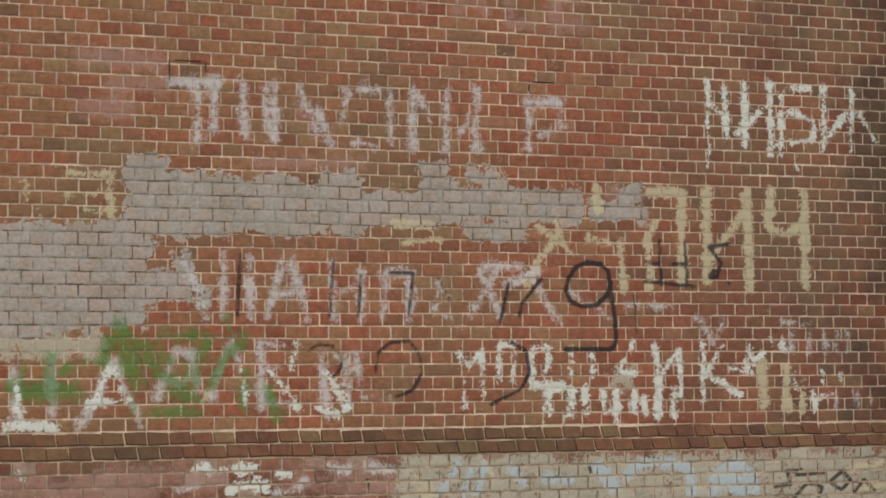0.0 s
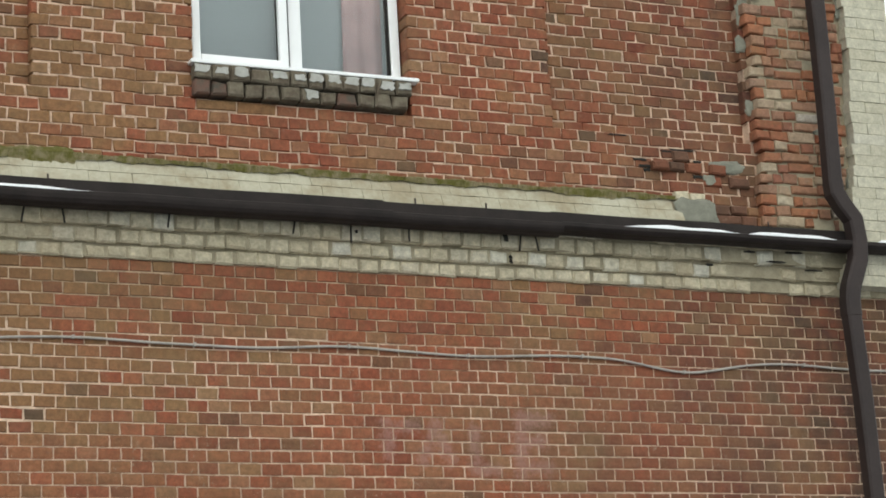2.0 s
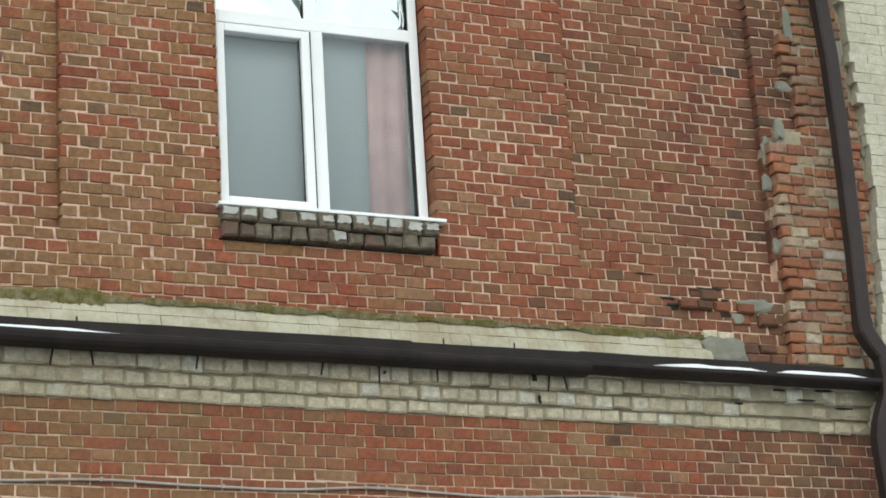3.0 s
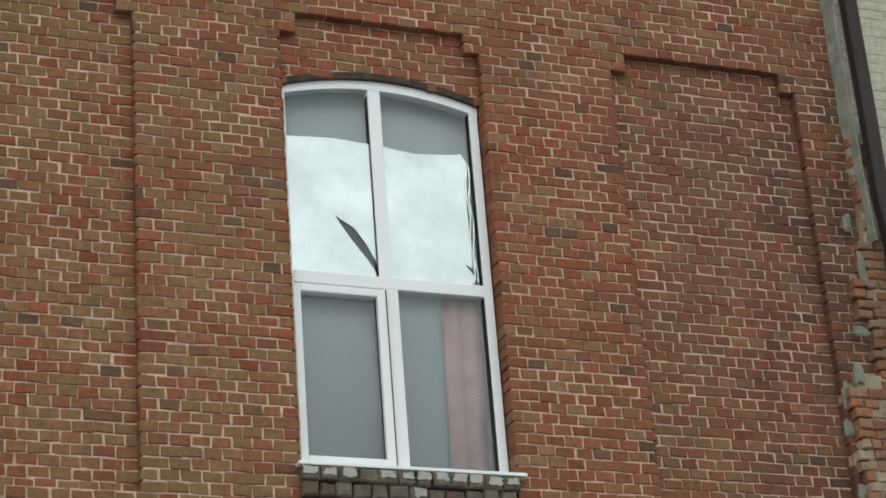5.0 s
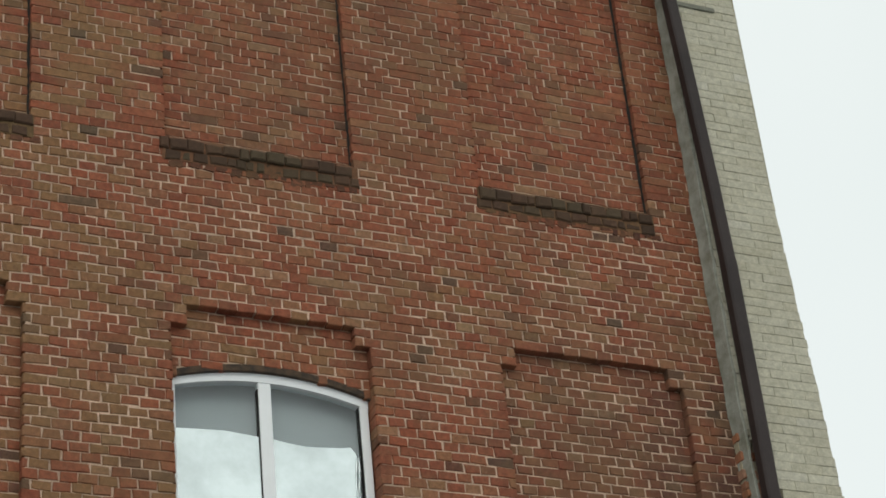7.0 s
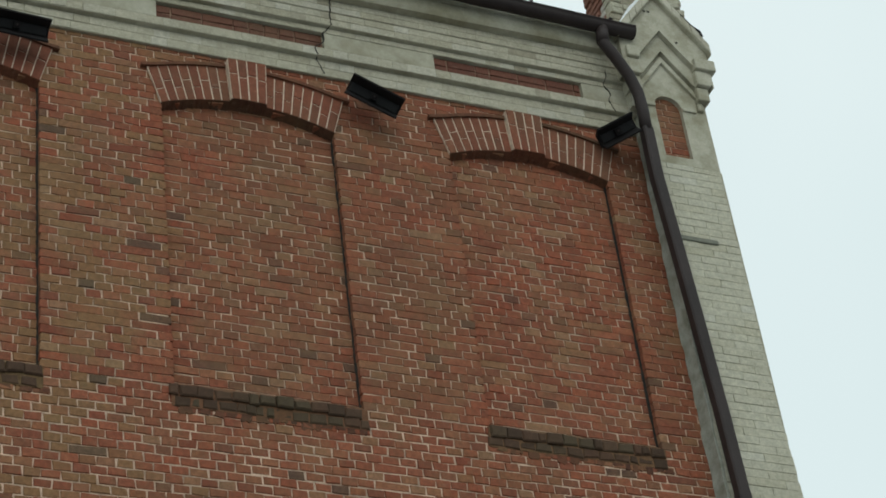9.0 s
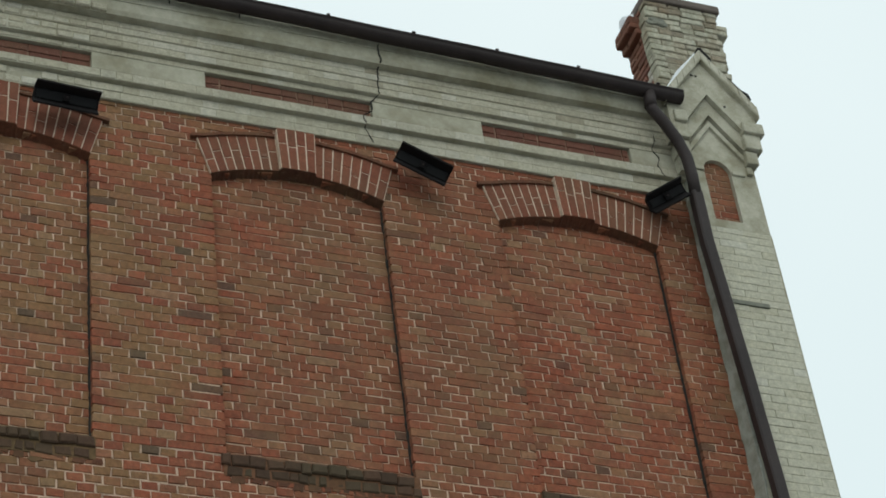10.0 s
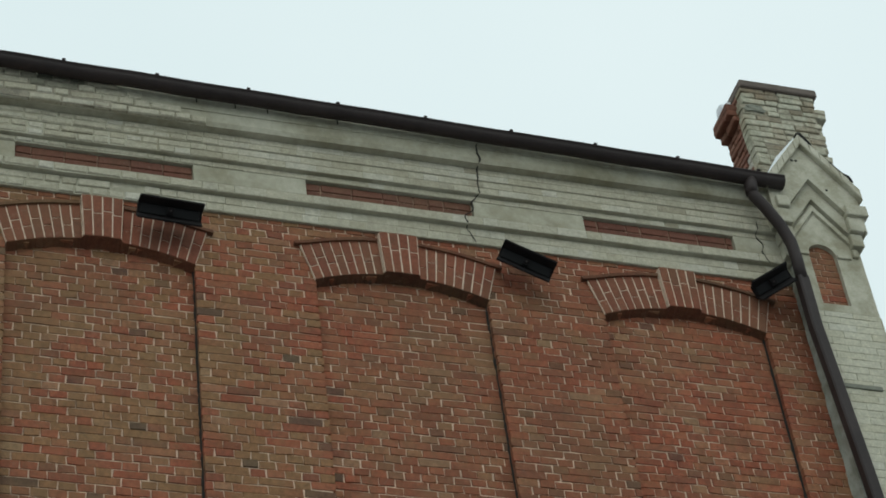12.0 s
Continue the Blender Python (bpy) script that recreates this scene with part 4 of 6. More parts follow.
# white string course over the ground floor
def build_string_course():
    core = [(WALL + 0.1, 5.178), (WALL - 0.018, 5.178), (WALL - 0.018, 5.262), (WALL - 0.05, 5.262), (WALL - 0.05, 5.352), (WALL - 0.09, 5.352),
            (WALL - 0.09, 5.56), (WALL - 0.085, 5.60), (WALL - 0.008, 5.80), (WALL + 0.1, 5.80)]
    band = tagged(new("trim_string_course", sweep_x("trim_string_course", core, LEFT - 12, 7.3, M_STRING, 1)),
                  "whitewashed brick string course with corbelled courses and mossy sloped top", "string course", kind="structure")
    part("broken_end", sweep_x("broken_end", core[:6] + [(WALL - 0.09, 5.54), (WALL + 0.1, 5.54)], 7.3, 8.9, M_STRING, 1), band)
    for k in range(3):
        x = 7.30 + 0.05 * k
        while x < 7.96:
            w = random.choice((0.12, 0.13, 0.2))
            part("brick", mesh_of("brick", *brick_data(x + 0.004, x + w - 0.006, 5.545 + 0.074 * k, 5.612 + 0.074 * k, WALL - 0.05 + 0.016 * k + jig(0.014), depth=0.1, ch=0.011, rough=0.007), random.choice((M_SOOT_BRICK, M_WHITE_SOLO, M_BRICK_SOLO, M_BRICK_SOLO))), band)
            x += w
    kinds = [mesh_of("brick", *brick_data(-0.0615, 0.0615, -0.038, 0.038, 0.0, depth=0.08, ch=0.012, rough=0.007), M_WHITE_SOLO) for _ in range(14)]
    rows = ((5.174, 5.256, 0.026), (5.258, 5.345, 0.058), (5.348, 5.442, 0.098), (5.445, 5.53, 0.105))
    for k, (z0, z1, out) in enumerate(rows):
        x = 1.9 + (0.066 if k % 2 else 0)
        while x < 8.72:
            ruin = max(0.0, min(1.0, (x - 7.1) / 1.0))     # towards the downpipe the courses fall apart
            m = Matrix.Translation((x + 0.066 + jig(0.006), WALL - out + jig(0.004 + 0.014 * ruin), (z0 + z1) / 2 + jig(0.003 + 0.008 * ruin))) @ pose(0, 0, 0, 0, jig(1.0 + 5 * ruin), jig(1 + 4 * ruin)) @ Matrix.Diagonal((jig(0.04) + 1.0, 1, (z1 - z0 - 0.004) / 0.076 * (1 + jig(0.05)), 1))
            if random.random() > 0.10 * ruin:
                part("brick", random.choice(kinds), band, at=m)
            x += 0.132
    top = Pile()
    for k, (z0, z1, y0, y1) in enumerate(((5.60, 5.685, WALL - 0.098, WALL - 0.062), (5.685, 5.765, WALL - 0.064, WALL - 0.03))):
        x = LEFT + 0.07 * k
        while x < 7.25:
            top.add(brick_data(x + 0.0003, x + 0.1317, z0 + 0.0003, z1 - 0.0003, y1, depth=0.06, ch=0.0012, rough=0.0016, tip=y1 - y0))
            x += 0.132
    tagged(part("sloped_top", top.mesh("sloped_top", M_TOP), band, "sloped whitewashed top courses"), kind="stuff")
    # moss along the top
    v, f = [], []
    n = 420
    for i in range(n + 1):
        x = 1.5 + (7.3 - 1.5) * i / n
        h = max(0.002, 0.013 + 0.022 * noise.noise((x * 1.7, 0, 0)) + 0.014 * noise.noise((x * 7, 2, 0)) + (0.02 if x < 3.3 else 0.0)) + abs(jig(0.006))
        v += [(x, WALL - 0.045 + jig(0.006), 5.780 - 1.5 * h), (x, WALL - 0.045 + jig(0.004), 5.786 + h * 0.2), (x, WALL - 0.012, 5.788 + h)]
    for i in range(n):
        a = i * 3
        f += [(a, a + 3, a + 4, a + 1), (a + 1, a + 4, a + 5, a + 2)]
    part("moss", mesh_of("moss", v, f, M_MOSS), band, "olive moss")
    # cement repair at the broken end
    part("cement_patch", lump("cement_patch", (7.43, WALL - 0.058, 5.685), (0.15, 0.016, 0.085), M_CEMENT), band, "grey cement repair")
    part("brick", mesh_of("brick", *brick_data(7.31, 7.41, 5.772, 5.825, WALL - 0.045, depth=0.1, ch=0.008, rough=0.006), M_WHITE_SOLO), band)
    part("brick", mesh_of("brick", *brick_data(7.415, 7.53, 5.768, 5.822, WALL - 0.04, depth=0.1, ch=0.008, rough=0.006), M_WHITE_SOLO), band)
    for x, z, w, h in ((5.02, 5.395, 0.018, 0.02), (6.02, 5.415, 0.03, 0.045), (6.07, 5.29, 0.022, 0.05), (7.78, 5.42, 0.08, 0.012), (7.98, 5.36, 0.14, 0.012), (8.12, 5.43, 0.13, 0.014), (8.3, 5.33, 0.12, 0.010), (7.5, 5.33, 0.05, 0.012)):
        out = 0.112 if z > 5.35 else 0.064
        part("hole", lump("hole", (x, WALL - out, z), (w / 2, 0.006, h / 2), M_DARK), band, "dark hole in a joint")


def lump(name, at, size, mat, seed=0.0):
    bm = bmesh.new()
    bmesh.ops.create_icosphere(bm, subdivisions=3, radius=1.0)
    for v in bm.verts:
        k = 1 + 0.55 * noise.noise((v.co.x * 1.6 + at[0] * 3, v.co.y * 1.2 + seed, v.co.z * 1.6 + at[2] * 2)) + 0.08 * noise.noise((v.co.x * 5 + at[0], v.co.y * 3, v.co.z * 5))
        c = [max(-0.8, min(0.8, q)) for q in v.co]
        v.co = (at[0] + c[0] * size[0] * k * 1.2, at[1] + c[1] * size[1] * k, at[2] + c[2] * size[2] * k * 1.2)
    me = bpy.data.meshes.new(name)
    bm.to_mesh(me)
    bm.free()
    me.materials.append(mat)
    return me


build_string_course()


# the cornice: corbelled faces with soffits, red sunk panels in its field
M_FRIEZE = brick_material("frieze_brick", [(0.0, (0.125, 0.05, 0.034)), (0.5, (0.165, 0.068, 0.045)), (1.0, (0.145, 0.064, 0.044))], solo=True, dirt=0.5)


M_DIRTY_JOINT = plain_material("grimy_joints", (0.30, 0.19, 0.13), 0.95, scale=9, second=(0.13, 0.07, 0.048), relief=0.6)


def build_cornice():
    y = WALL
    prof = [(y + 0.3, 14.278), (y - 0.025, 14.278), (y - 0.025, 14.455), (y - 0.069, 14.459), (y - 0.069, 14.553)]
    low = sweep_x("cornice_low", prof + [(y + 0.3, 14.553)], LEFT - 12, 8.42, M_RENDER, 260, 0.004)
    cornice = tagged(new("trim_cornice", low), "whitewashed brick cornice with stepped mouldings, cracked and damp-stained", "cornice", kind="structure")
    # the field: whitewashed piers between three sunk panels
    panels = ((1.693, 3.101), (4.024, 5.437), (6.413, 7.780))
    for a, b in zip([LEFT - 12] + [q for _, q in panels], [p for p, _ in panels] + [8.42]):
        part("field", box("field", a, b, y - 0.069, y + 0.2, 14.554, 14.724, M_RENDER, 0.003), cornice)
    for a, b in panels:
        part("panel_back", box("panel_back", a, b, y - 0.030, y + 0.2, 14.55, 14.73, M_DIRTY_JOINT, 0), cornice)
        x = a + 0.005
        while x < b - 0.06:
            w = min(random.choice((0.13, 0.26, 0.26)), b - x)
            part("brick", mesh_of("brick", *brick_data(x, x + w - 0.011, 14.560, 14.634, y - 0.040), M_FRIEZE), cornice)
            part("brick", mesh_of("brick", *brick_data(x, x + w - 0.011, 14.642, 14.720, y - 0.040), M_FRIEZE), cornice)
            x += w
    up = [(y + 0.3, 14.725), (y - 0.069, 14.725), (y - 0.069, 14.785), (y - 0.106, 14.789), (y - 0.106, 14.938), (y - 0.114, 14.942), (y - 0.114, 15.075),
          (y - 0.180, 15.080), (y - 0.197, 15.12), (y - 0.206, 15.235), (y + 0.3, 15.235)]
    part("mouldings", sweep_x("mouldings", up, LEFT - 12, 8.36, M_RENDER, 260, 0.004), cornice)
    slope = 0.0262
    part("top_course", prism("top_course", [(LEFT - 12, 15.22), (8.36, 15.22), (8.36, 15.255), (LEFT - 12, 15.255 + slope * (20.36 - LEFT))], y - 0.212, y + 0.3, M_RENDER), cornice)
    rows = Pile()
    for z0, z1, out in ((14.282, 14.366, 0.029), (14.369, 14.453, 0.029), (14.463, 14.549, 0.074), (14.728, 14.783, 0.073), (14.792, 14.862, 0.110), (14.866, 14.936, 0.110), (14.944, 15.008, 0.118), (15.011, 15.073, 0.118)):
        x = LEFT + jig(0.06)
        while x < 8.28:
            w = 0.26 if random.random() < 0.4 else 0.13
            worn = max(0.0, min(1.0, (3.6 - x) / 1.3))
            g = 0.0005 + 0.005 * worn
            rows.add(brick_data(x + g, x + w - g, z0 + g, z1 - g, y - out - 0.006 * worn + jig(0.0009 + 0.004 * worn), depth=0.05, ch=0.0015 + 0.007 * worn, rough=0.0008 + 0.004 * worn))
            x += w
    tagged(part("whitewashed_bricks", rows.mesh("whitewashed_bricks", M_WHITE), cornice), kind="stuff")
    # bricks laid bare at the damp end, and above them a dark soot stain
    bare, mould = Pile(), Pile()
    part("bare_bed", prism("bare_bed", [(LEFT, 15.09), (2.6, 15.09), (2.35, 15.2), (2.1, 15.36), (LEFT, 15.40)], y - 0.216, y - 0.1, M_MORTAR_DARK), cornice)
    for k in range(4):
        x, end = LEFT - 0.07 * (k % 2), (3.15, 2.85, 2.6, 2.35)[k] + jig(0.1)
        z = 15.082 + 0.079 * k
        while x < end:
            w = random.choice((0.13, 0.13, 0.26))
            dark = noise.noise((x * 1.4, k * 0.8, 3.0)) + (0.6 if k > 1 and 1.6 < x < 2.15 else -0.1) > 0.26
            (mould if dark else bare).add(brick_data(x + 0.005, x + w - 0.005, z + 0.005, z + 0.074, y - 0.221 - 0.002 * k + jig(0.006), depth=0.06, ch=0.010, rough=0.006))
            x += w
    tagged(part("bare_bricks", bare.mesh("bare_bricks", M_WHITE), cornice, "bare whitewashed bricks"), kind="stuff")
    tagged(part("mouldy_bricks", mould.mesh("mouldy_bricks", M_MOULD), cornice, "bricks black with mould"), kind="stuff")
    # cracks through the mouldings
    def crack(stops, width):
        v, f = [], []
        (x, z), n = stops[0], 0
        for (xa, za), (xb, zb) in zip(stops, stops[1:]):
            steps = max(2, int((zb - za) / 0.025))
            for i in range(steps):
                z = za + (zb - za) * i / steps
                x = xa + (xb - xa) * i / steps + jig(0.006)
                yy = y - (0.030 if z < 14.456 else 0.078 if z < 14.787 else 0.114 if z < 14.94 else 0.122 if z < 15.077 else 0.205 if z < 15.15 else 0.214)
                w = width * (0.7 + 0.5 * noise.noise((z * 9.0, xa, 0)))
                v += [(x - w, yy - 0.002, z), (x + w, yy - 0.002, z), (x + w, yy + 0.012, z), (x - w, yy + 0.012, z)]
                n += 1
        for i in range(n - 1):
            q = i * 4
            f += [(q, q + 1, q + 5, q + 4), (q + 1, q + 2, q + 6, q + 5), (q + 3, q, q + 4, q + 7)]
        part("crack", mesh_of("crack", v, f, M_DARK), cornice, "black crack")

    crack(((5.430, 14.30), (5.375, 14.44), (5.35, 14.54), (5.437, 14.62), (5.437, 14.72), (5.50, 14.80), (5.508, 15.07), (5.512, 15.12), (5.49, 15.22), (5.515, 15.31)), 0.006)
    crack(((8.06, 14.46), (8.02, 14.56), (8.05, 14.66), (8.0, 14.74), (8.03, 14.93)), 0.0025)
    for x in (3.12, 3.44, 3.71, 4.3):
        part("rust_stain", box("rust_stain", x - 0.004, x + 0.004, y - 0.222, y - 0.205, 15.24 + 0.0262 * (8.36 - x) - 0.07, 15.24 + 0.0262 * (8.36 - x), M_DARK, 0.001), cornice, "black run below a gutter hook")
    return cornice


build_cornice()


# arches over the upper panels: voussoirs with a proud keystone block
M_ARCH = brick_material("arch_brick", [(0.0, (0.18, 0.058, 0.034)), (0.5, (0.23, 0.08, 0.045)), (1.0, (0.165, 0.064, 0.038))], solo=True, dirt=0.5)
M_ARCH_MORTAR = mortar_material("bright_lime_mortar", (0.74, 0.58, 0.44), dark=0.35)


def build_arches():
    for a, b in UPPER_X:
        arch = tagged(new("brick_arch"), "segmental red brick arch with a proud key block over a blind panel", "arch", "arches over the blind panels", "structure")
        cx, half = (a + b) / 2 + 0.0, (b - a) / 2 + 0.09
        rise = CROWN - SPRING
        r = ((b - a) ** 2 / 4 + rise ** 2) / (2 * rise)
        cz = CROWN - r
        # the splay is wider than the true radius: joints lean like a flat arch
        n = 20
        back, pieces = Pile(), Pile()
        for i in range(n):
            u0, u1 = -1 + 2 * i / n, -1 + 2 * (i + 1) / n
            key = abs(u0 + u1) / 2 < 0.2
            out = 0.062 if key else 0.022
            x_of = lambda u, top: cx + u * ((b - a) / 2 + (0.10 if top else 0.0)) * 1.0
            z_low = lambda u: cz + math.sqrt(r * r - (u * (b - a) / 2) ** 2) - 0.012
            height = 0.43 if key else 0.365
            g = 0.005
            cut = 0.55 if i % 2 else 0.35
            for lo, hi in ((0.0, cut), (cut, 1.0)) if not key or i % 2 else ((0.0, 0.62), (0.62, 1.0)):
                lo2, hi2 = lo + (0.014 if lo else 0), hi
                quad = []
                for u, s, fr in ((u0, g, lo2), (u1, -g, lo2), (u1, -g, hi2), (u0, g, hi2)):
                    xl, xh = x_of(u, False), x_of(u, True)
                    quad.append((xl + (xh - xl) * fr + s, z_low(u) + height * fr))
                o = jig(0.002)
                v = [(x, WALL + 0.09, z) for x, z in quad] + [(x, WALL - out + 0.005 + o, z) for x, z in quad]
                mx, mz = sum(q[0] for q in quad) / 4, sum(q[1] for q in quad) / 4
                v += [(mx + (x - mx) * 0.90, WALL - out + o, mz + (z - mz) * 0.96) for x, z in quad]
                f = [(8, 9, 10, 11)]
                for k in range(4):
                    m = (k + 1) % 4
                    f += [(k, m, 4 + m, 4 + k), (4 + k, 4 + m, 8 + m, 8 + k)]
                part("brick", mesh_of("brick", v, f, M_ARCH), arch)
            q = [(x_of(u0, False), z_low(u0)), (x_of(u1, False), z_low(u1)), (x_of(u1, True), z_low(u1) + height - 0.01), (x_of(u0, True), z_low(u0) + height - 0.01)]
            v = [(x, WALL - out + 0.005, z) for x, z in q] + [(x, WALL + 0.1, z) for x, z in q]
            back.add((v, [(0, 1, 2, 3), (1, 0, 4, 5), (0, 3, 7, 4), (2, 1, 5, 6), (3, 2, 6, 7)]))
        part("joints", back.mesh("joints", M_ARCH_MORTAR), arch)
        # ragged dark strip over the soffit: staining plus the arch's shade as colour
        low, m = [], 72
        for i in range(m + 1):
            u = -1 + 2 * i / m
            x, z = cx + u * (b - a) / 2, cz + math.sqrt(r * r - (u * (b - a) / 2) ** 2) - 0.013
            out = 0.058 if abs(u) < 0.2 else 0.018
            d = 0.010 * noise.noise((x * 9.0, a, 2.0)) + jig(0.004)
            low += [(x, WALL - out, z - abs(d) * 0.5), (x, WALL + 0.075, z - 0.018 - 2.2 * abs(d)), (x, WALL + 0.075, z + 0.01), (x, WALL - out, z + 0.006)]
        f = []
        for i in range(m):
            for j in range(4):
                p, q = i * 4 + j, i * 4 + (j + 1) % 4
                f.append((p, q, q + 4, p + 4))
        part("soffit", mesh_of("soffit", low, f, M_SLOPE), arch, "stained soffit of the arch, its shade put into the dark colour")
        # jagged black strip: shade and gap of the panel's inner corner, as colour
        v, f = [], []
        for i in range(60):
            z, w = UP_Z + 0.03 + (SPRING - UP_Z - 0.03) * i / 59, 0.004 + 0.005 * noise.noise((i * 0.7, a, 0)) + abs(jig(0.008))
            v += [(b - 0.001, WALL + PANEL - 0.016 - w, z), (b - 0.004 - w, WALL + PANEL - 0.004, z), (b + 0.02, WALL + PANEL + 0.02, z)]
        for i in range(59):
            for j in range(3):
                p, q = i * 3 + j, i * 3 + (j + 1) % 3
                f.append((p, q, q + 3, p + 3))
        part("corner_shade_strip", mesh_of("corner_shade_strip", v, f, M_DARK), arch, "black strip for the shade and gap in the panel's corner")
        for u0, u1 in ((-1.06, -0.21), (0.21, 1.06)):
            hood = Pile()
            for i in range(6):
                p, q = u0 + (u1 - u0) * i / 6, u0 + (u1 - u0) * (i + 1) / 6
                c = []
                for u, up in ((p, 0), (q, 0), (q, 1), (p, 1)):
                    c.append((cx + u * ((b - a) / 2 + 0.10), cz + math.sqrt(r * r - (min(1, abs(u)) * (b - a) / 2) ** 2) + 0.335 + 0.03 * up))
                hood.add(([(x, WALL - 0.040, z) for x, z in c] + [(x, WALL + 0.05, z) for x, z in c], [(0, 1, 2, 3), (1, 0, 4, 5), (3, 2, 6, 7), (0, 3, 7, 4), (2, 1, 5, 6)]))
            part("hood", hood.mesh("hood", M_SLOPE), arch, "thin dark hood course")


build_arches()


# sills of the blind panels: a row of dark bricks set on edge
def build_panel_sills():
    for a, b in UPPER_X:
        sill = tagged(new("trim_panel_sill"), "sooty brick sill of a blind panel", "sill", "sills of the blind panels", "structure")
        part("bed", sweep_x("bed", [(WALL + 0.1, 10.83), (WALL - 0.004, 10.83), (WALL - 0.012, 11.0), (WALL + 0.062, 11.075), (WALL + 0.1, 11.075)], a - 0.02, b + 0.02, M_SLOPE), sill)
        x = a + 0.02
        while x < b:
            w, h = random.uniform(0.05, 0.12), random.uniform(0.02, 0.075)
            part("soot_run", flake("soot_run", x + w / 2, 10.835 - h / 2, w / 2, h / 2 + 0.01, WALL - 0.003, M_SLOPE), sill, "crumbling sooty edge")
            x += w * random.uniform(0.8, 1.5)
        for z0, z1, out in ((10.92, 11.005, 0.032), (10.835, 10.915, 0.012)):
            x = a - 0.025 + jig(0.02)
            while x < b - 0.03:
                w = HEAD if random.random() < 0.7 else HEAD * 0.55
                w = min(w, b + 0.025 - x)
                v, f = brick_data(x + 0.003, x + w - 0.003, z0 + jig(0.008), z1 + jig(0.004), WALL - out + jig(0.006), depth=0.09, ch=0.011, rough=0.008)
                part("brick", mesh_of("brick", v, f, M_SOOT), sill)
                x += w
        x = a + 0.01
        while x < b - 0.03:
            w = min(0.26 if random.random() < 0.6 else 0.13, b - x)
            v, f = brick_data(x + 0.002, x + w - 0.003, 11.01, 11.068, WALL + 0.05, depth=0.06, ch=0.009, rough=0.005, tip=0.045)
            part("brick", mesh_of("brick", v, f, M_SOOT), sill)
            x += w


M_SOOT = brick_material("sooty_brick", [(0.0, (0.06, 0.036, 0.022)), (0.5, (0.095, 0.05, 0.03)), (1.0, (0.08, 0.058, 0.034))], solo=True, dirt=0.6, dirt_colour=(0.07, 0.055, 0.03), lime=0.1)
build_panel_sills()

# ---------------------------------------------------------------- the corner pier
PIER = 0.14      # it stands out from the wall by this
PIER_X = (8.28, 8.955)


def white_edge(z):
    """The ragged edge of the whitewash where the pier's facing broke off."""
    if z > 9.12:
        return PIER_X[0]
    base = 8.63 + 0.16 * (z - 6.0) if z < 6.4 else 8.695 if z < 7.55 else 8.65 if z < 8.3 else 8.65 - 0.40 * (z - 8.3)
    return base + 0.05 * noise.noise((z * 5, 0.3, 9.0))


def pier_right(z):
    """The pier grows wider towards its foot."""
    return 8.925 + 0.035 * max(0.0, min(11.5, 11.5 - z)) if z > 7.6 else 9.062


NICHE = (8.425, 8.685, 13.988, 14.56)    # left, right, foot and spring of the niche


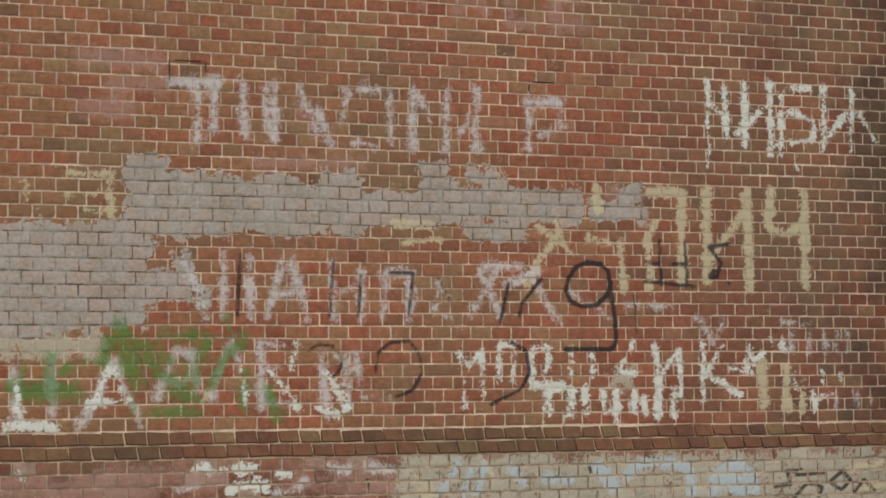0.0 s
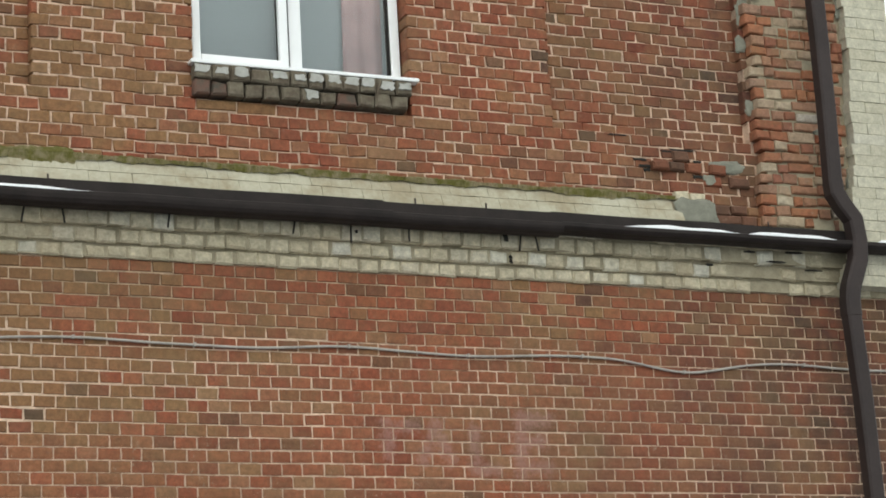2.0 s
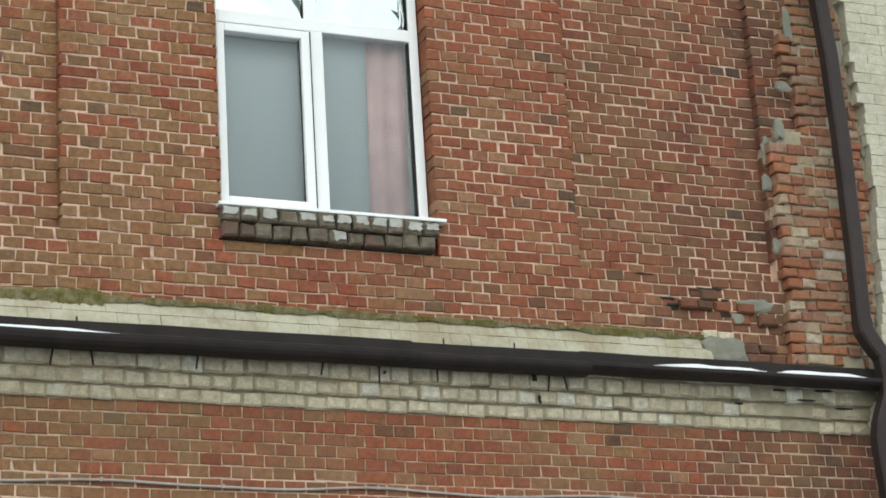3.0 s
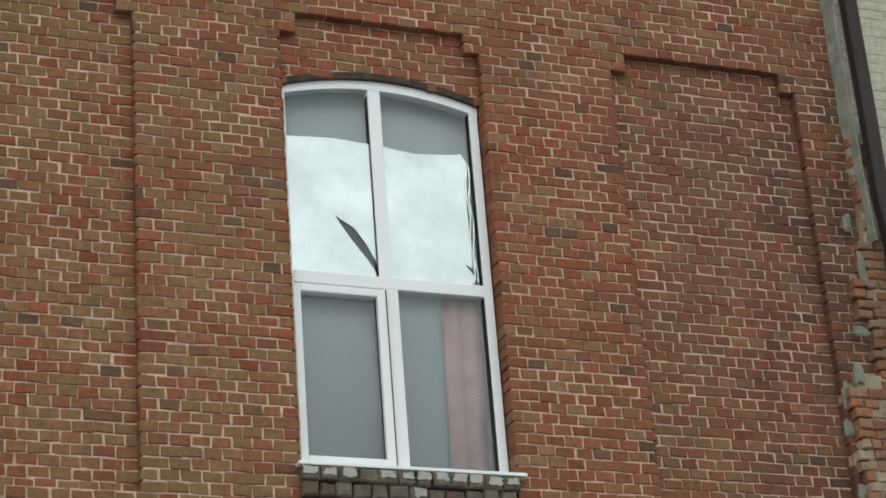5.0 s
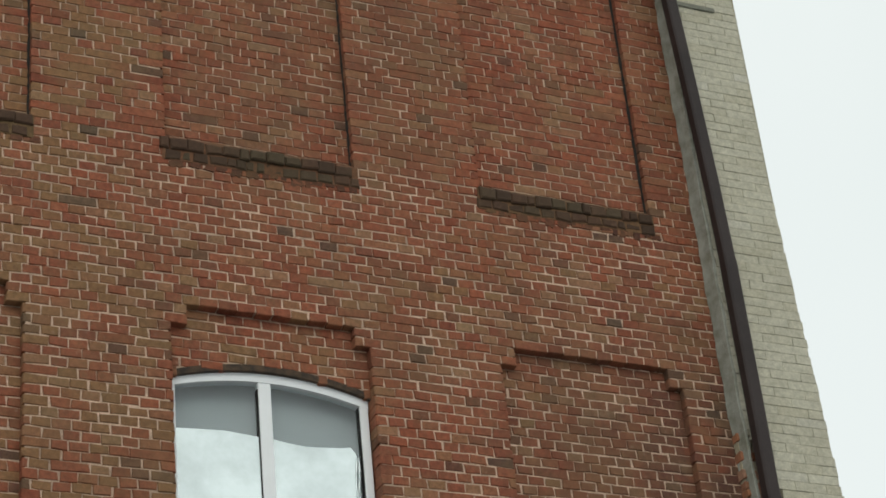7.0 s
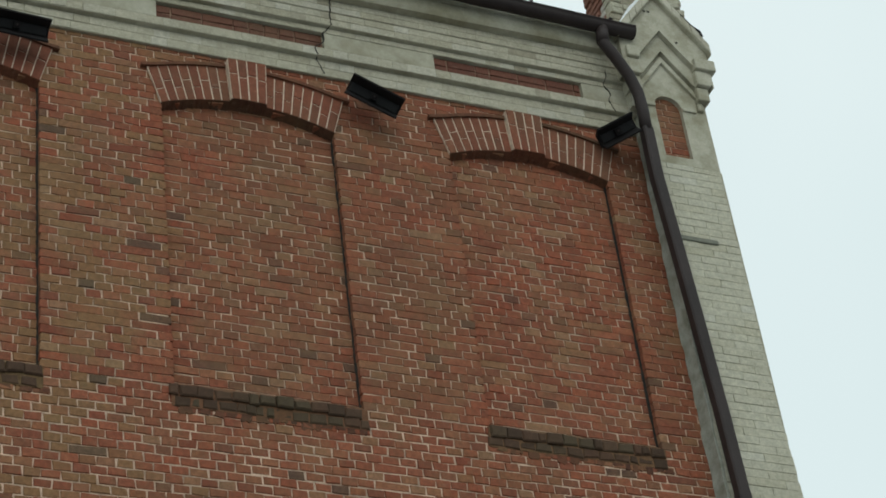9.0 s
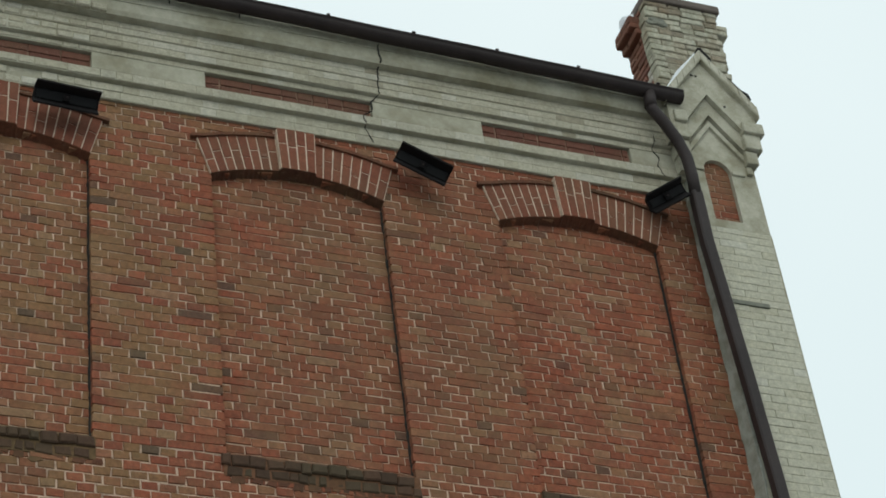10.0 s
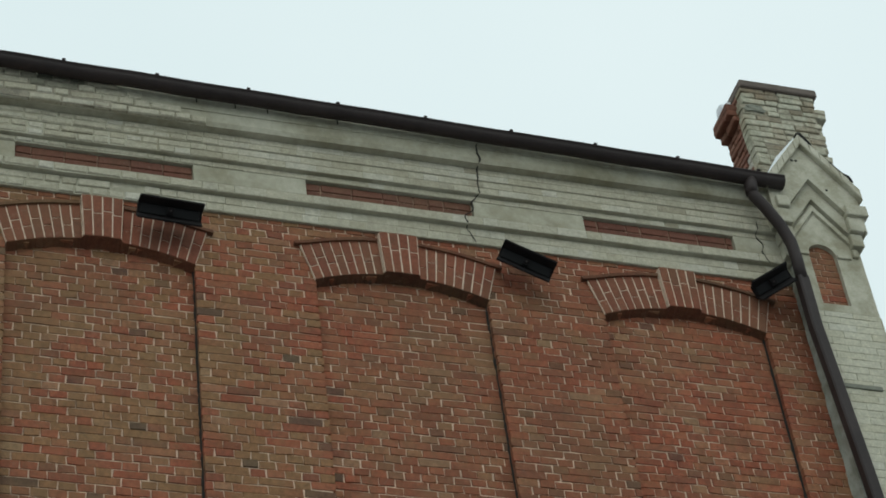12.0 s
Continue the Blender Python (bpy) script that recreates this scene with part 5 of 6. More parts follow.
def build_pier():
    pier = tagged(new("corner_pier"), "whitewashed brick corner pier, its facing broken off low down", "pier", kind="structure")
    y = WALL - PIER
    part("core", box("core", PIER_X[0] + 0.012, PIER_X[1] - 0.012, y + 0.008, WALL + 0.5, 9.1, 13.9, M_RENDER, 0.004), pier)
    part("core", box("core", 8.02, PIER_X[1] - 0.012, y + 0.085, WALL + 0.5, 5.5, 7.3, M_STRING, 0.004), pier)
    part("core", box("core", 8.27, PIER_X[1] - 0.012, y + 0.085, WALL + 0.5, 7.3, 9.1, M_STRING, 0.004), pier)
    part("core", box("core", 8.35, PIER_X[1] - 0.012, WALL + 0.01, WALL + 0.5, 1.2, 5.5, M_MORTAR_DARK, 0.004), pier)
    # the whitewashed facing
    z, k = 5.22, 0
    while z < 13.9:
        x0 = max(white_edge(z + 0.04), PIER_X[0])
        x = pier_right(z) + jig(0.006)
        first = True
        while x > x0 + 0.03:
            w = 0.13 if first and k % 2 else 0.26
            first = False
            w = min(w, x - x0)
            data = brick_data(x - w + 0.0008, x - 0.0008, z + 0.0008, z + 0.0762, y + jig(0.0015), depth=0.14, ch=0.0026, rough=0.0022)
            part("brick", mesh_of("brick", *data, M_PIER_SOLO), pier)
            x -= w
        z += 0.077
        k += 1
    # grey mortar smeared down the inner edge
    v, f = [], []
    n = 150
    for i in range(n + 1):
        z = 8.3 + (14.9 - 8.3) * i / n
        w = 0.012 * noise.noise((z * 4, 2, 0)) + jig(0.004)
        low = 0.03 * max(0.0, 1 - (z - 8.3) / 1.0)
        v += [(8.262 + low + w, WALL - 0.006, z), (8.270 + low + w * 0.5, WALL - 0.07 + w, z), (8.272 + low + w * 0.3, y - 0.005, z), (8.286 + low + w, y - 0.008, z), (8.30 + low + w, y - 0.002, z)]
    for i in range(n):
        for j in range(4):
            a = i * 5 + j
            f.append((a, a + 1, a + 6, a + 5))
    part("mortar_edge", mesh_of("mortar_edge", v, f, M_CEMENT_PALE), pier, "pale grey mortar edge")
    # broken orange bricks in the gap
    z, k = 5.62, 0
    while z < 9.08:
        x = rough_start(z)
        end = white_edge(z) - 0.01
        while x < end - 0.03:
            w = min(random.choice((0.10, 0.115, 0.125, 0.125, 0.21, 0.15, 0.08)), end - x)
            if random.random() < 0.985:
                out = 0.034 + 0.016 * noise.noise((x * 3, z * 3, 4.0)) + jig(0.006)
                drop = jig(0.006)
                data = brick_data(x + 0.004, x + w - 0.005, z + 0.004 + drop, z + 0.068 + drop + jig(0.004), y + 0.10 - out, depth=0.12, ch=0.009, rough=0.007)
                part("brick", mesh_of("brick", *data, M_ROUGH_SOLO), pier)
            x += w
        z += 0.0752
        k += 1
    for x, z, sx, sz in ((7.98, 7.16, 0.05, 0.08), (7.93, 6.92, 0.03, 0.05), (8.03, 7.30, 0.03, 0.06), (8.1, 7.62, 0.05, 0.03), (7.96, 6.46, 0.03, 0.05), (7.74, 6.03, 0.10, 0.035), (8.58, 7.9, 0.03, 0.10),
                         (8.2, 8.1, 0.03, 0.10), (8.72, 7.25, 0.03, 0.08), (8.74, 6.6, 0.03, 0.08), (8.14, 8.45, 0.03, 0.06), (8.45, 6.3, 0.04, 0.018), (8.66, 5.95, 0.03, 0.05), (7.60, 5.93, 0.04, 0.03)):
        part("cement_patch", lump("cement_patch", (x, WALL - 0.004 - (0.07 if x > 8.0 else 0), z), (sx * 1.15, 0.012, sz * 1.15), M_CEMENT), pier, "grey cement smear")


M_ROUGH_SOLO = brick_material("broken_orange_brick_single", ROUGH_STOPS, solo=True, dirt=0.4, dirt_colour=(0.17, 0.115, 0.07), lime=0.6, mottle=0.5)


def build_broken_bricks():
    """Bricks that stand out of the wall, or left dark holes, beside the fallen facing."""
    for x, z, w, out in ((7.16, 5.965, 0.12, 0.055), (7.29, 5.97, 0.11, 0.035), (7.42, 5.97, 0.12, 0.02), (7.60, 5.965, 0.12, 0.03), (7.33, 6.045, 0.12, 0.02), (7.74, 5.89, 0.15, 0.03), (7.55, 5.89, 0.14, 0.015)):
        part("brick", mesh_of("brick", *brick_data(x, x + w, z, z + 0.064, WALL - out, depth=0.1, ch=0.012, rough=0.008), random.choice((M_SOOT_BRICK, M_ARCH, M_ARCH))), wall)
    for x, z, w, h in ((3.63, 3.633, 0.22, 0.008), (3.63, 3.53, 0.007, 0.11), (3.845, 3.57, 0.006, 0.07), (5.90, 3.612, 0.17, 0.008), (5.89, 3.55, 0.007, 0.06), (7.02, 6.03, 0.12, 0.018), (7.10, 5.955, 0.06, 0.03), (7.24, 6.10, 0.10, 0.014), (6.85, 6.19, 0.16, 0.012), (7.48, 6.04, 0.07, 0.02), (7.05, 5.985, 0.16, 0.022), (7.30, 6.115, 0.22, 0.016), (7.46, 5.935, 0.10, 0.025), (7.62, 5.965, 0.014, 0.09)):
        part("hole", flake("hole", x + w / 2, z + h / 2, w / 2, h / 2, WALL - 0.005, M_DARK), wall, "dark gap where mortar and brick fell out")


build_broken_bricks()
M_CEMENT_PALE = plain_material("pale_grey_mortar", (0.36, 0.36, 0.31), 0.95, scale=7, second=(0.22, 0.22, 0.17), relief=0.9)
build_pier()


# ---------------------------------------------------------------- gable over the pier, chimney behind it
def raked(name, cx, z_top, half, drop, thick, y0, y1, mat):
    """A gable's two raking mouldings in one piece."""
    o = [(cx - half, z_top - drop), (cx, z_top), (cx + half, z_top - drop), (cx + half, z_top - drop - thick), (cx, z_top - thick), (cx - half, z_top - drop - thick)]
    return prism(name, o, y0, y1, mat)


def build_gable():
    cx = 8.57
    y = WALL - PIER
    gable = tagged(new("pier_gable"), "small whitewashed brick gable with stepped raking mouldings over the corner pier", "gable", kind="structure")
    n0, n1, foot, spring = NICHE
    mid = (n0 + n1) / 2
    head = [(mid + (n1 - n0) / 2 * math.cos(math.pi * i / 10), spring + 0.125 * math.sin(math.pi * i / 10)) for i in range(11)]
    right = [(mid, 13.9), (8.925, 13.9), (8.925, 14.62), (8.97, 15.05), (cx, 15.62), (mid, 15.62)] + list(reversed(head[:6])) + [(n1, foot), (mid, foot)]
    left = [(mid, 13.9), (mid, foot), (n0, foot)] + list(reversed(head[5:])) + [(mid, 15.62), (8.20, 15.05), (8.20, 14.5), (8.28, 14.5), (8.28, 13.9)]
    for o in (left, right):
        part("body", prism("body", o, y - 0.002, WALL + 0.3, M_GABLE), gable)
    # the niche, its back laid in red brick
    part("niche_back", box("niche_back", n0 - 0.03, n1 + 0.03, y + 0.046, y + 0.1, foot - 0.03, spring + 0.15, M_MORTAR, 0), gable)
    for k in range(10):
        z = foot + 0.002 + k * 0.0715
        sh = 0.0 if k % 2 else 0.05
        for p, q in ((n0 - 0.02, n0 + 0.085 + sh), (n0 + 0.094 + sh, n1 + 0.02)):
            part("brick", mesh_of("brick", *brick_data(p, q, z, z + 0.064, y + 0.040, depth=0.05, ch=0.003, rough=0.001), M_BRICK_SOLO), gable)
    # raking mouldings, each set further out
    k = 1.37
    for top, half, thick, out in ((15.14, 0.30, 0.07, 0.030), (15.385, 0.375, 0.20, 0.055), (15.79, 0.43, 0.40, 0.105), (15.90, 0.455, 0.115, 0.150)):
        part("raking_moulding", raked("raking_moulding", cx, top, half, k * half, thick, y - out, WALL + 0.3, M_GABLE), gable)
    # bricks of the coping
    for side in (-1, 1):
        for i in range(6):
            u0, u1 = 0.455 * i / 6 + 0.004, 0.455 * (i + 1) / 6 - 0.004
            o = [(cx + side * u0, 15.903 - k * u0), (cx + side * u1, 15.903 - k * u1), (cx + side * u1, 15.903 - k * u1 - 0.105), (cx + side * u0, 15.903 - k * u0 - 0.105)]
            part("brick", prism("brick", o, y - 0.158 + jig(0.004), WALL - 0.1, M_GABLE_BRICK), gable)
    # kneelers: corbels that carry the rakes
    for z0, z1, reach, out in ((14.56, 14.65, 0.325, 0.035), (14.655, 14.80, 0.385, 0.075), (14.805, 14.97, 0.405, 0.11), (14.975, 15.10, 0.475, 0.14)):
        part("corbel", box("corbel", cx + 0.27, cx + reach, y - out, WALL + 0.3, z0, z1, M_GABLE, 0.012), gable)
        part("corbel", box("corbel", cx - min(reach, 0.39), cx - 0.27, y - out, WALL + 0.3, z0, z1, M_GABLE, 0.012), gable)
    part("hood", box("hood", 8.30, n0 - 0.002, y - 0.022, y + 0.1, 14.535, 14.575, M_GABLE, 0.006), gable)
    part("hood", box("hood", n1 + 0.002, 8.82, y - 0.022, y + 0.1, 14.535, 14.575, M_GABLE, 0.006), gable)
    part("string", box("string", 8.30, 8.73, y - 0.016, y + 0.1, 13.055, 13.10, M_CEMENT, 0.006), gable)
    for x, z in ((8.46, 15.60), (8.50, 15.60), (8.72, 15.27)):
        part("hole", lump("hole", (x, y - 0.106, z), (0.012, 0.004, 0.012), M_DARK), gable, "small dark hole")
    # roofing left on its slopes
    part("covering", prism("covering", [(cx + 0.025, 15.86), (cx + 0.015, 15.965), (cx + 0.05, 15.975), (cx + 0.125, 15.86), (cx + 0.15, 15.69)], y - 0.12, WALL + 0.2, M_BLACK), gable, "torn dark roofing")
    part("covering", prism("covering", [(cx + 0.19, 15.66), (cx + 0.34, 15.48), (cx + 0.40, 15.45), (cx + 0.42, 15.38), (cx + 0.38, 15.345), (cx + 0.19, 15.62)], y - 0.15, WALL + 0.2, M_BLACK), gable, "torn dark roofing")
    part("snow", prism("snow", [(cx - 0.40, 15.355), (cx - 0.05, 15.835), (cx - 0.04, 15.87), (cx - 0.28, 15.575)], y - 0.14, WALL + 0.2, M_SNOW), gable, "snow")


M_GABLE_BRICK = plain_material("whitewashed_coping_brick", (0.55, 0.52, 0.42), 0.9, scale=5.0, second=(0.36, 0.33, 0.24), stops=(0.42, 0.66), relief=0.7)
build_gable()


def build_chimney():
    chim = tagged(new("chimney"), "weathered brick chimney, red on one side, whitewash flaking on the other", "chimney")
    x0, x1, y0, y1 = 8.52, 9.32, 12.85, 13.30
    part("core", box("core", x0 + 0.055, x1 - 0.03, y0 + 0.014, y1 - 0.012, 14.8, 17.20, M_MORTAR_DARK, 0), chim)
    z, k = 15.2, 0
    while z < 17.16:
        out = 0.11 if 16.86 < z < 17.02 else 0.06 if 16.78 < z < 16.86 else 0.0
        lean = 0.03 if z > 17.02 else 0.0     # the head stands back
        w = 0.25
        x = x0 + lean + jig(0.012)
        end = x1 - lean * 0.5 + jig(0.012) + (0.085 if 16.88 < z < 17.02 else 0.02 if z > 17.1 else 0.0)
        while x < end - 0.04:
            e = min(x + (0.13 if k % 2 and x < x0 + lean + 0.05 else random.choice((0.13, w, w))), end)
            part("brick", mesh_of("brick", *brick_data(x + 0.004, e - 0.004, z + 0.004, z + 0.070, y0 + jig(0.010), depth=0.12, ch=0.008, rough=0.007), M_CHIM_SOLO), chim)
            x = e
        yy = y0 + 0.11
        while yy < y1 - 0.05:
            e = min(yy + (w if k % 2 else 0.13) if yy < y0 + 0.12 else yy + w, y1)
            v, f = brick_data(yy + 0.004, e - 0.004, z + 0.004, z + 0.070, 0.0, depth=0.12, ch=0.010, rough=0.008)
            # turned to look towards -x
            v = [(x0 + lean - out + q[1] + 0.004, y1 + y0 + 0.11 - q[0], q[2]) for q in v]
            part("brick", mesh_of("brick", v, f, M_CHIM_SIDE), chim)
            yy = e
        z += 0.0752
        k += 1
    part("cap", box("cap", x0 + 0.02, x1 + 0.03, y0 - 0.035, y1, 17.205, 17.30, M_STONE, 0.02), chim, "dirty stone cap")
    part("snow", lump("snow", (x0 - 0.03, 13.13, 17.10), (0.05, 0.15, 0.095), M_SNOW), chim, "snow")
    part("cement_patch", lump("cement_patch", (x0 + 0.12, y0 - 0.004, 16.93), (0.10, 0.016, 0.045), M_CEMENT), chim, "grey cement smear")


M_CHIM_SIDE = brick_material("red_chimney_brick", [(0.0, (0.13, 0.05, 0.035)), (0.45, (0.20, 0.075, 0.05)), (0.8, (0.24, 0.11, 0.08)), (0.92, (0.42, 0.38, 0.32)), (1.0, (0.5, 0.48, 0.42))], solo=True, dirt=0.4)
M_CHIM_SOLO = brick_material("flaking_whitewashed_brick", [(0.0, (0.40, 0.38, 0.29)), (0.5, (0.48, 0.46, 0.36)), (0.8, (0.36, 0.33, 0.25)), (1.0, (0.25, 0.21, 0.15))], solo=True, dirt=0.8, dirt_colour=(0.12, 0.12, 0.06), lime=0.25, mottle=0.4)
build_chimney()


# ---------------------------------------------------------------- the window
def curved_bar(name, x0, x1, zf, width, y0, y1, mat, parent, n=24):
    o = [(x0 + (x1 - x0) * i / n, zf(x0 + (x1 - x0) * i / n)) for i in range(n + 1)]
    o += [(x, z - width) for x, z in reversed(o)]
    v = [(x, y0, z) for x, z in o] + [(x, y1, z) for x, z in o]
    m = len(o)
    f = []
    for i in range(n):
        j = m - 1 - i
        f += [(i, j, j - 1, i + 1), (i + m, i + 1 + m, j - 1 + m, j + m), (i, i + 1, i + 1 + m, i + m), (j, j + m, j - 1 + m, j - 1)]
    f += [(0, m, 2 * m - 1, m - 1), (n, n + 1, n + 1 + m, n + m)]
    me = mesh_of(name, v, f, mat)
    return part(name, me, parent)


def glass_material():
    m, nt, b = material("window_glass", 0.03)
    b.inputs["Base Color"].default_value = (0.9, 0.95, 0.95, 1)
    b.inputs["Transmission Weight"].default_value = 1.0
    b.inputs["IOR"].default_value = 1.5
    b.inputs["Specular IOR Level"].default_value = 0.5
    return m


M_GLASS = glass_material()
M_FILM = plain_material("mirroring_white_window_film", (0.84, 0.93, 0.92), 0.25, metal=0.7, vary=0.22, scale=2.2, relief=0.01, grain=0.05)
M_CURTAIN = plain_material("pink_curtain", (0.50, 0.33, 0.32), 0.9, scale=5, grain=0.1)
# also the flat grey that the panes reflect from the overcast sky
M_VOILE = plain_material("grey_voile_and_glass_reflection", (0.39, 0.43, 0.44), 0.9, vary=0.06, scale=1.0, relief=0.0, grain=0.05)
M_ROOM = plain_material("grey_room_plaster", (0.30, 0.32, 0.33), 0.9, scale=1)


# near-black brown that stands for the shadow in the gap over the window
M_HEAD = plain_material("head_gap_shade", (0.045, 0.036, 0.028), 0.95, scale=12, second=(0.11, 0.07, 0.045), relief=0.9)


def build_window():
    win = tagged(new("window_1"), "white plastic window with arched head, white film on its upper panes", "window", kind="structure")
    x0, x1, zs, sp, cr = 4.035, 5.465, 6.435, 9.138, 9.250
    y0, y1 = WALL + 0.10, WALL + 0.17
    head = lambda x: arc(x, x0, x1, sp, cr)
    mid, low = 4.725, 4.752
    frame_ob = part("window_frame", box("window_frame", x0, x0 + 0.062, y0, y1, zs, sp + 0.02, M_UPVC, 0.006), win)
    part("jamb", box("jamb", x1 - 0.062, x1, y0, y1, zs, sp + 0.02, M_UPVC, 0.006), win)
    curved_bar("head", x0, x1, head, 0.066, y0 - 0.002, y1, M_UPVC, win)
    part("bottom_rail", box("bottom_rail", x0 + 0.06, x1 - 0.06, y0 + 0.002, y1, zs, zs + 0.058, M_UPVC, 0.006), win)
    part("transom", box("transom", x0 + 0.06, x1 - 0.06, y0 + 0.001, y1, 7.715, 7.80, M_UPVC, 0.006), win)
    part("mullion", box("mullion", low - 0.05, low + 0.05, y0 + 0.003, y1, zs + 0.05, 7.72, M_UPVC, 0.006), win)
    part("mullion", box("mullion", mid - 0.045, mid + 0.045, y0 + 0.003, y1, 7.79, 9.19, M_UPVC, 0.006), win)
    # the opening sash at the lower left
    s = part("sash", box("sash", x0 + 0.045, x0 + 0.10, y0 - 0.018, y1, zs + 0.035, 7.70, M_UPVC, 0.008), win)
    for a, b, c, d in ((low - 0.105, low - 0.045, zs + 0.035, 7.70), (x0 + 0.10, low - 0.10, zs + 0.035, zs + 0.10), (x0 + 0.10, low - 0.10, 7.645, 7.70)):
        part("sash_rail", box("sash_rail", a, b, y0 - 0.018, y1, c, d, M_UPVC, 0.008), s)
    gy = y0 + 0.03
    for a, b, c, d, name in ((x0 + 0.09, low - 0.09, zs + 0.09, 7.66, "pane"), (low + 0.04, x1 - 0.05, zs + 0.05, 7.73, "pane")):
        part("pane", box("pane", a, b, gy, gy + 0.006, c, d, M_GLASS, 0), win, "clear glass pane").visible_shadow = False
    for a, b in ((x0 + 0.05, mid - 0.03), (mid + 0.03, x1 - 0.05)):
        n = 10
        o = [(a, 7.78)] + [(b, 7.78)] + [(b + (a - b) * i / n, head(b + (a - b) * i / n) - 0.04) for i in range(n + 1)]
        part("pane", prism("pane", o, gy, gy + 0.006, M_GLASS), win, "clear glass pane").visible_shadow = False
    # dark rubber seals
    for a, b, c, d in ((x1 - 0.07, x1 - 0.061, zs + 0.06, 7.715), (mid - 0.050, mid - 0.045, 7.80, 9.14), (x1 - 0.067, x1 - 0.061, 7.80, 9.09)):
        part("seal", box("seal", a, b, y0 + 0.012, y1, c, d, M_DARK, 0), win)
    # film behind the upper panes, torn away at one corner
    fy = gy - 0.006
    left = [(x0 + 0.05, 7.79), (mid - 0.05, 7.79), (mid - 0.065, 7.85), (mid - 0.125, 7.945), (mid - 0.185, 8.02), (mid - 0.26, 8.13), (mid - 0.315, 8.222), (mid - 0.19, 8.145), (mid - 0.11, 8.03), (mid - 0.06, 7.93), (mid - 0.04, 7.83), (mid - 0.04, 8.78), (mid - 0.3, 8.80), (x0 + 0.05, 8.78)]
    part("film", sheet("film", left, fy, M_FILM), win, "white film with a torn curling slit")
    right = [(mid + 0.04, 7.79), (x1 - 0.14, 7.79), (x1 - 0.10, 7.86), (x1 - 0.17, 7.95), (x1 - 0.12, 7.93), (x1 - 0.125, 8.5), (x1 - 0.10, 8.72), (x1 - 0.14, 8.78), (x1 - 0.2, 8.765), (mid + 0.28, 8.745), (mid + 0.1, 8.765), (mid + 0.04, 8.78)]
    part("film", sheet("film", right, fy, M_FILM), win, "white film with a crumpled edge")
    for k in range(2):
        v, f = [], []
        for i in range(14):
            z = 7.83 + 0.87 * i / 13
            x = x1 - 0.115 + 0.018 * k + 0.008 * math.sin(i * 1.1 + k)
            v += [(x - 0.004, fy - 0.004, z), (x + 0.003, fy - 0.008 - 0.004 * (i % 2), z)]
        for i in range(13):
            f.append((i * 2, i * 2 + 1, i * 2 + 3, i * 2 + 2))
        part("film_fold", mesh_of("film_fold", v, f, M_FILM), win)
    # dark bar filling the gap over the frame, its shadow painted on
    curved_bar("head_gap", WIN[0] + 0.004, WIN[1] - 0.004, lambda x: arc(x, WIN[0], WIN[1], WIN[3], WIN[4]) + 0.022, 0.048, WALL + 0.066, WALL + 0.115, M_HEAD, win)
    # flashing and the broken sill
    part("flashing", box("flashing", x0 - 0.015, x1 + 0.05, WALL - 0.07, y0 + 0.02, 6.415, 6.438, M_UPVC, 0.004), win, "thin white metal flashing")
    sill = part("window_sill", box("window_sill", x0 + 0.01, x1 - 0.03, WALL - 0.02, WALL + 0.3, 6.24, 6.415, M_DARK, 0.006), win, "broken sill of chipped bricks with flaking plaster")
    for row, (z0, z1, out) in enumerate(((6.318, 6.412, 0.075), (6.225, 6.312, 0.055))):
        x = x0
        while x < x1 - 0.05:
            w = min(random.uniform(0.105, 0.135), x1 - x)
            me = mesh_of("brick", *brick_data(x + 0.005, x + w - 0.004, z0, z1 + jig(0.008), WALL - out + jig(0.010), depth=0.10, ch=0.012, rough=0.008), M_SILL_RED if row and random.random() < 0.4 else M_SILL_DARK)
            part("brick", me, sill)
            if random.random() < (1.0 if x > 4.45 else 0.85) * (1 - 0.62 * row):
                part("plaster", flake("plaster", x + w / 2 + jig(0.01), (z0 + z1) / 2 + 0.008 + jig(0.008), w * random.uniform(0.36, 0.5), random.uniform(0.026, 0.042), WALL - out - 0.008, M_SILL), sill, "flaking pale grey plaster")
            x += w
    # dark slits round the opening sash and its pane
    for a, b, c, d, ya, yb in ((low - 0.046, low - 0.041, zs + 0.03, 7.70, y0 - 0.0195, y0), (low - 0.112, low - 0.105, zs + 0.10, 7.645, y0 + 0.016, y0 + 0.028), (x0 + 0.10, low - 0.105, zs + 0.10, zs + 0.105, y0 + 0.02, y0 + 0.028)):
        part("seal", box("seal", a, b, ya, yb, c, d, M_DARK, 0), win)


def sheet(name, outline, y, mat):
    """A thin film with a slight billow."""
    bm = bmesh.new()
    face = bm.faces.new([bm.verts.new((x, y, z)) for x, z in outline])
    out = bmesh.ops.extrude_face_region(bm, geom=[face])
    for v in [g for g in out["geom"] if isinstance(g, bmesh.types.BMVert)]:
        v.co.y += 0.0015
    bmesh.ops.recalc_face_normals(bm, faces=bm.faces)
    bmesh.ops.triangulate(bm, faces=bm.faces)
    me = bpy.data.meshes.new(name)
    bm.to_mesh(me)
    bm.free()
    me.materials.append(mat)
    return me


M_SILL_RED = plain_material("chipped_brick_plaster", (0.17, 0.095, 0.07), 0.9, scale=14, second=(0.10, 0.09, 0.07), relief=0.8)
build_window()


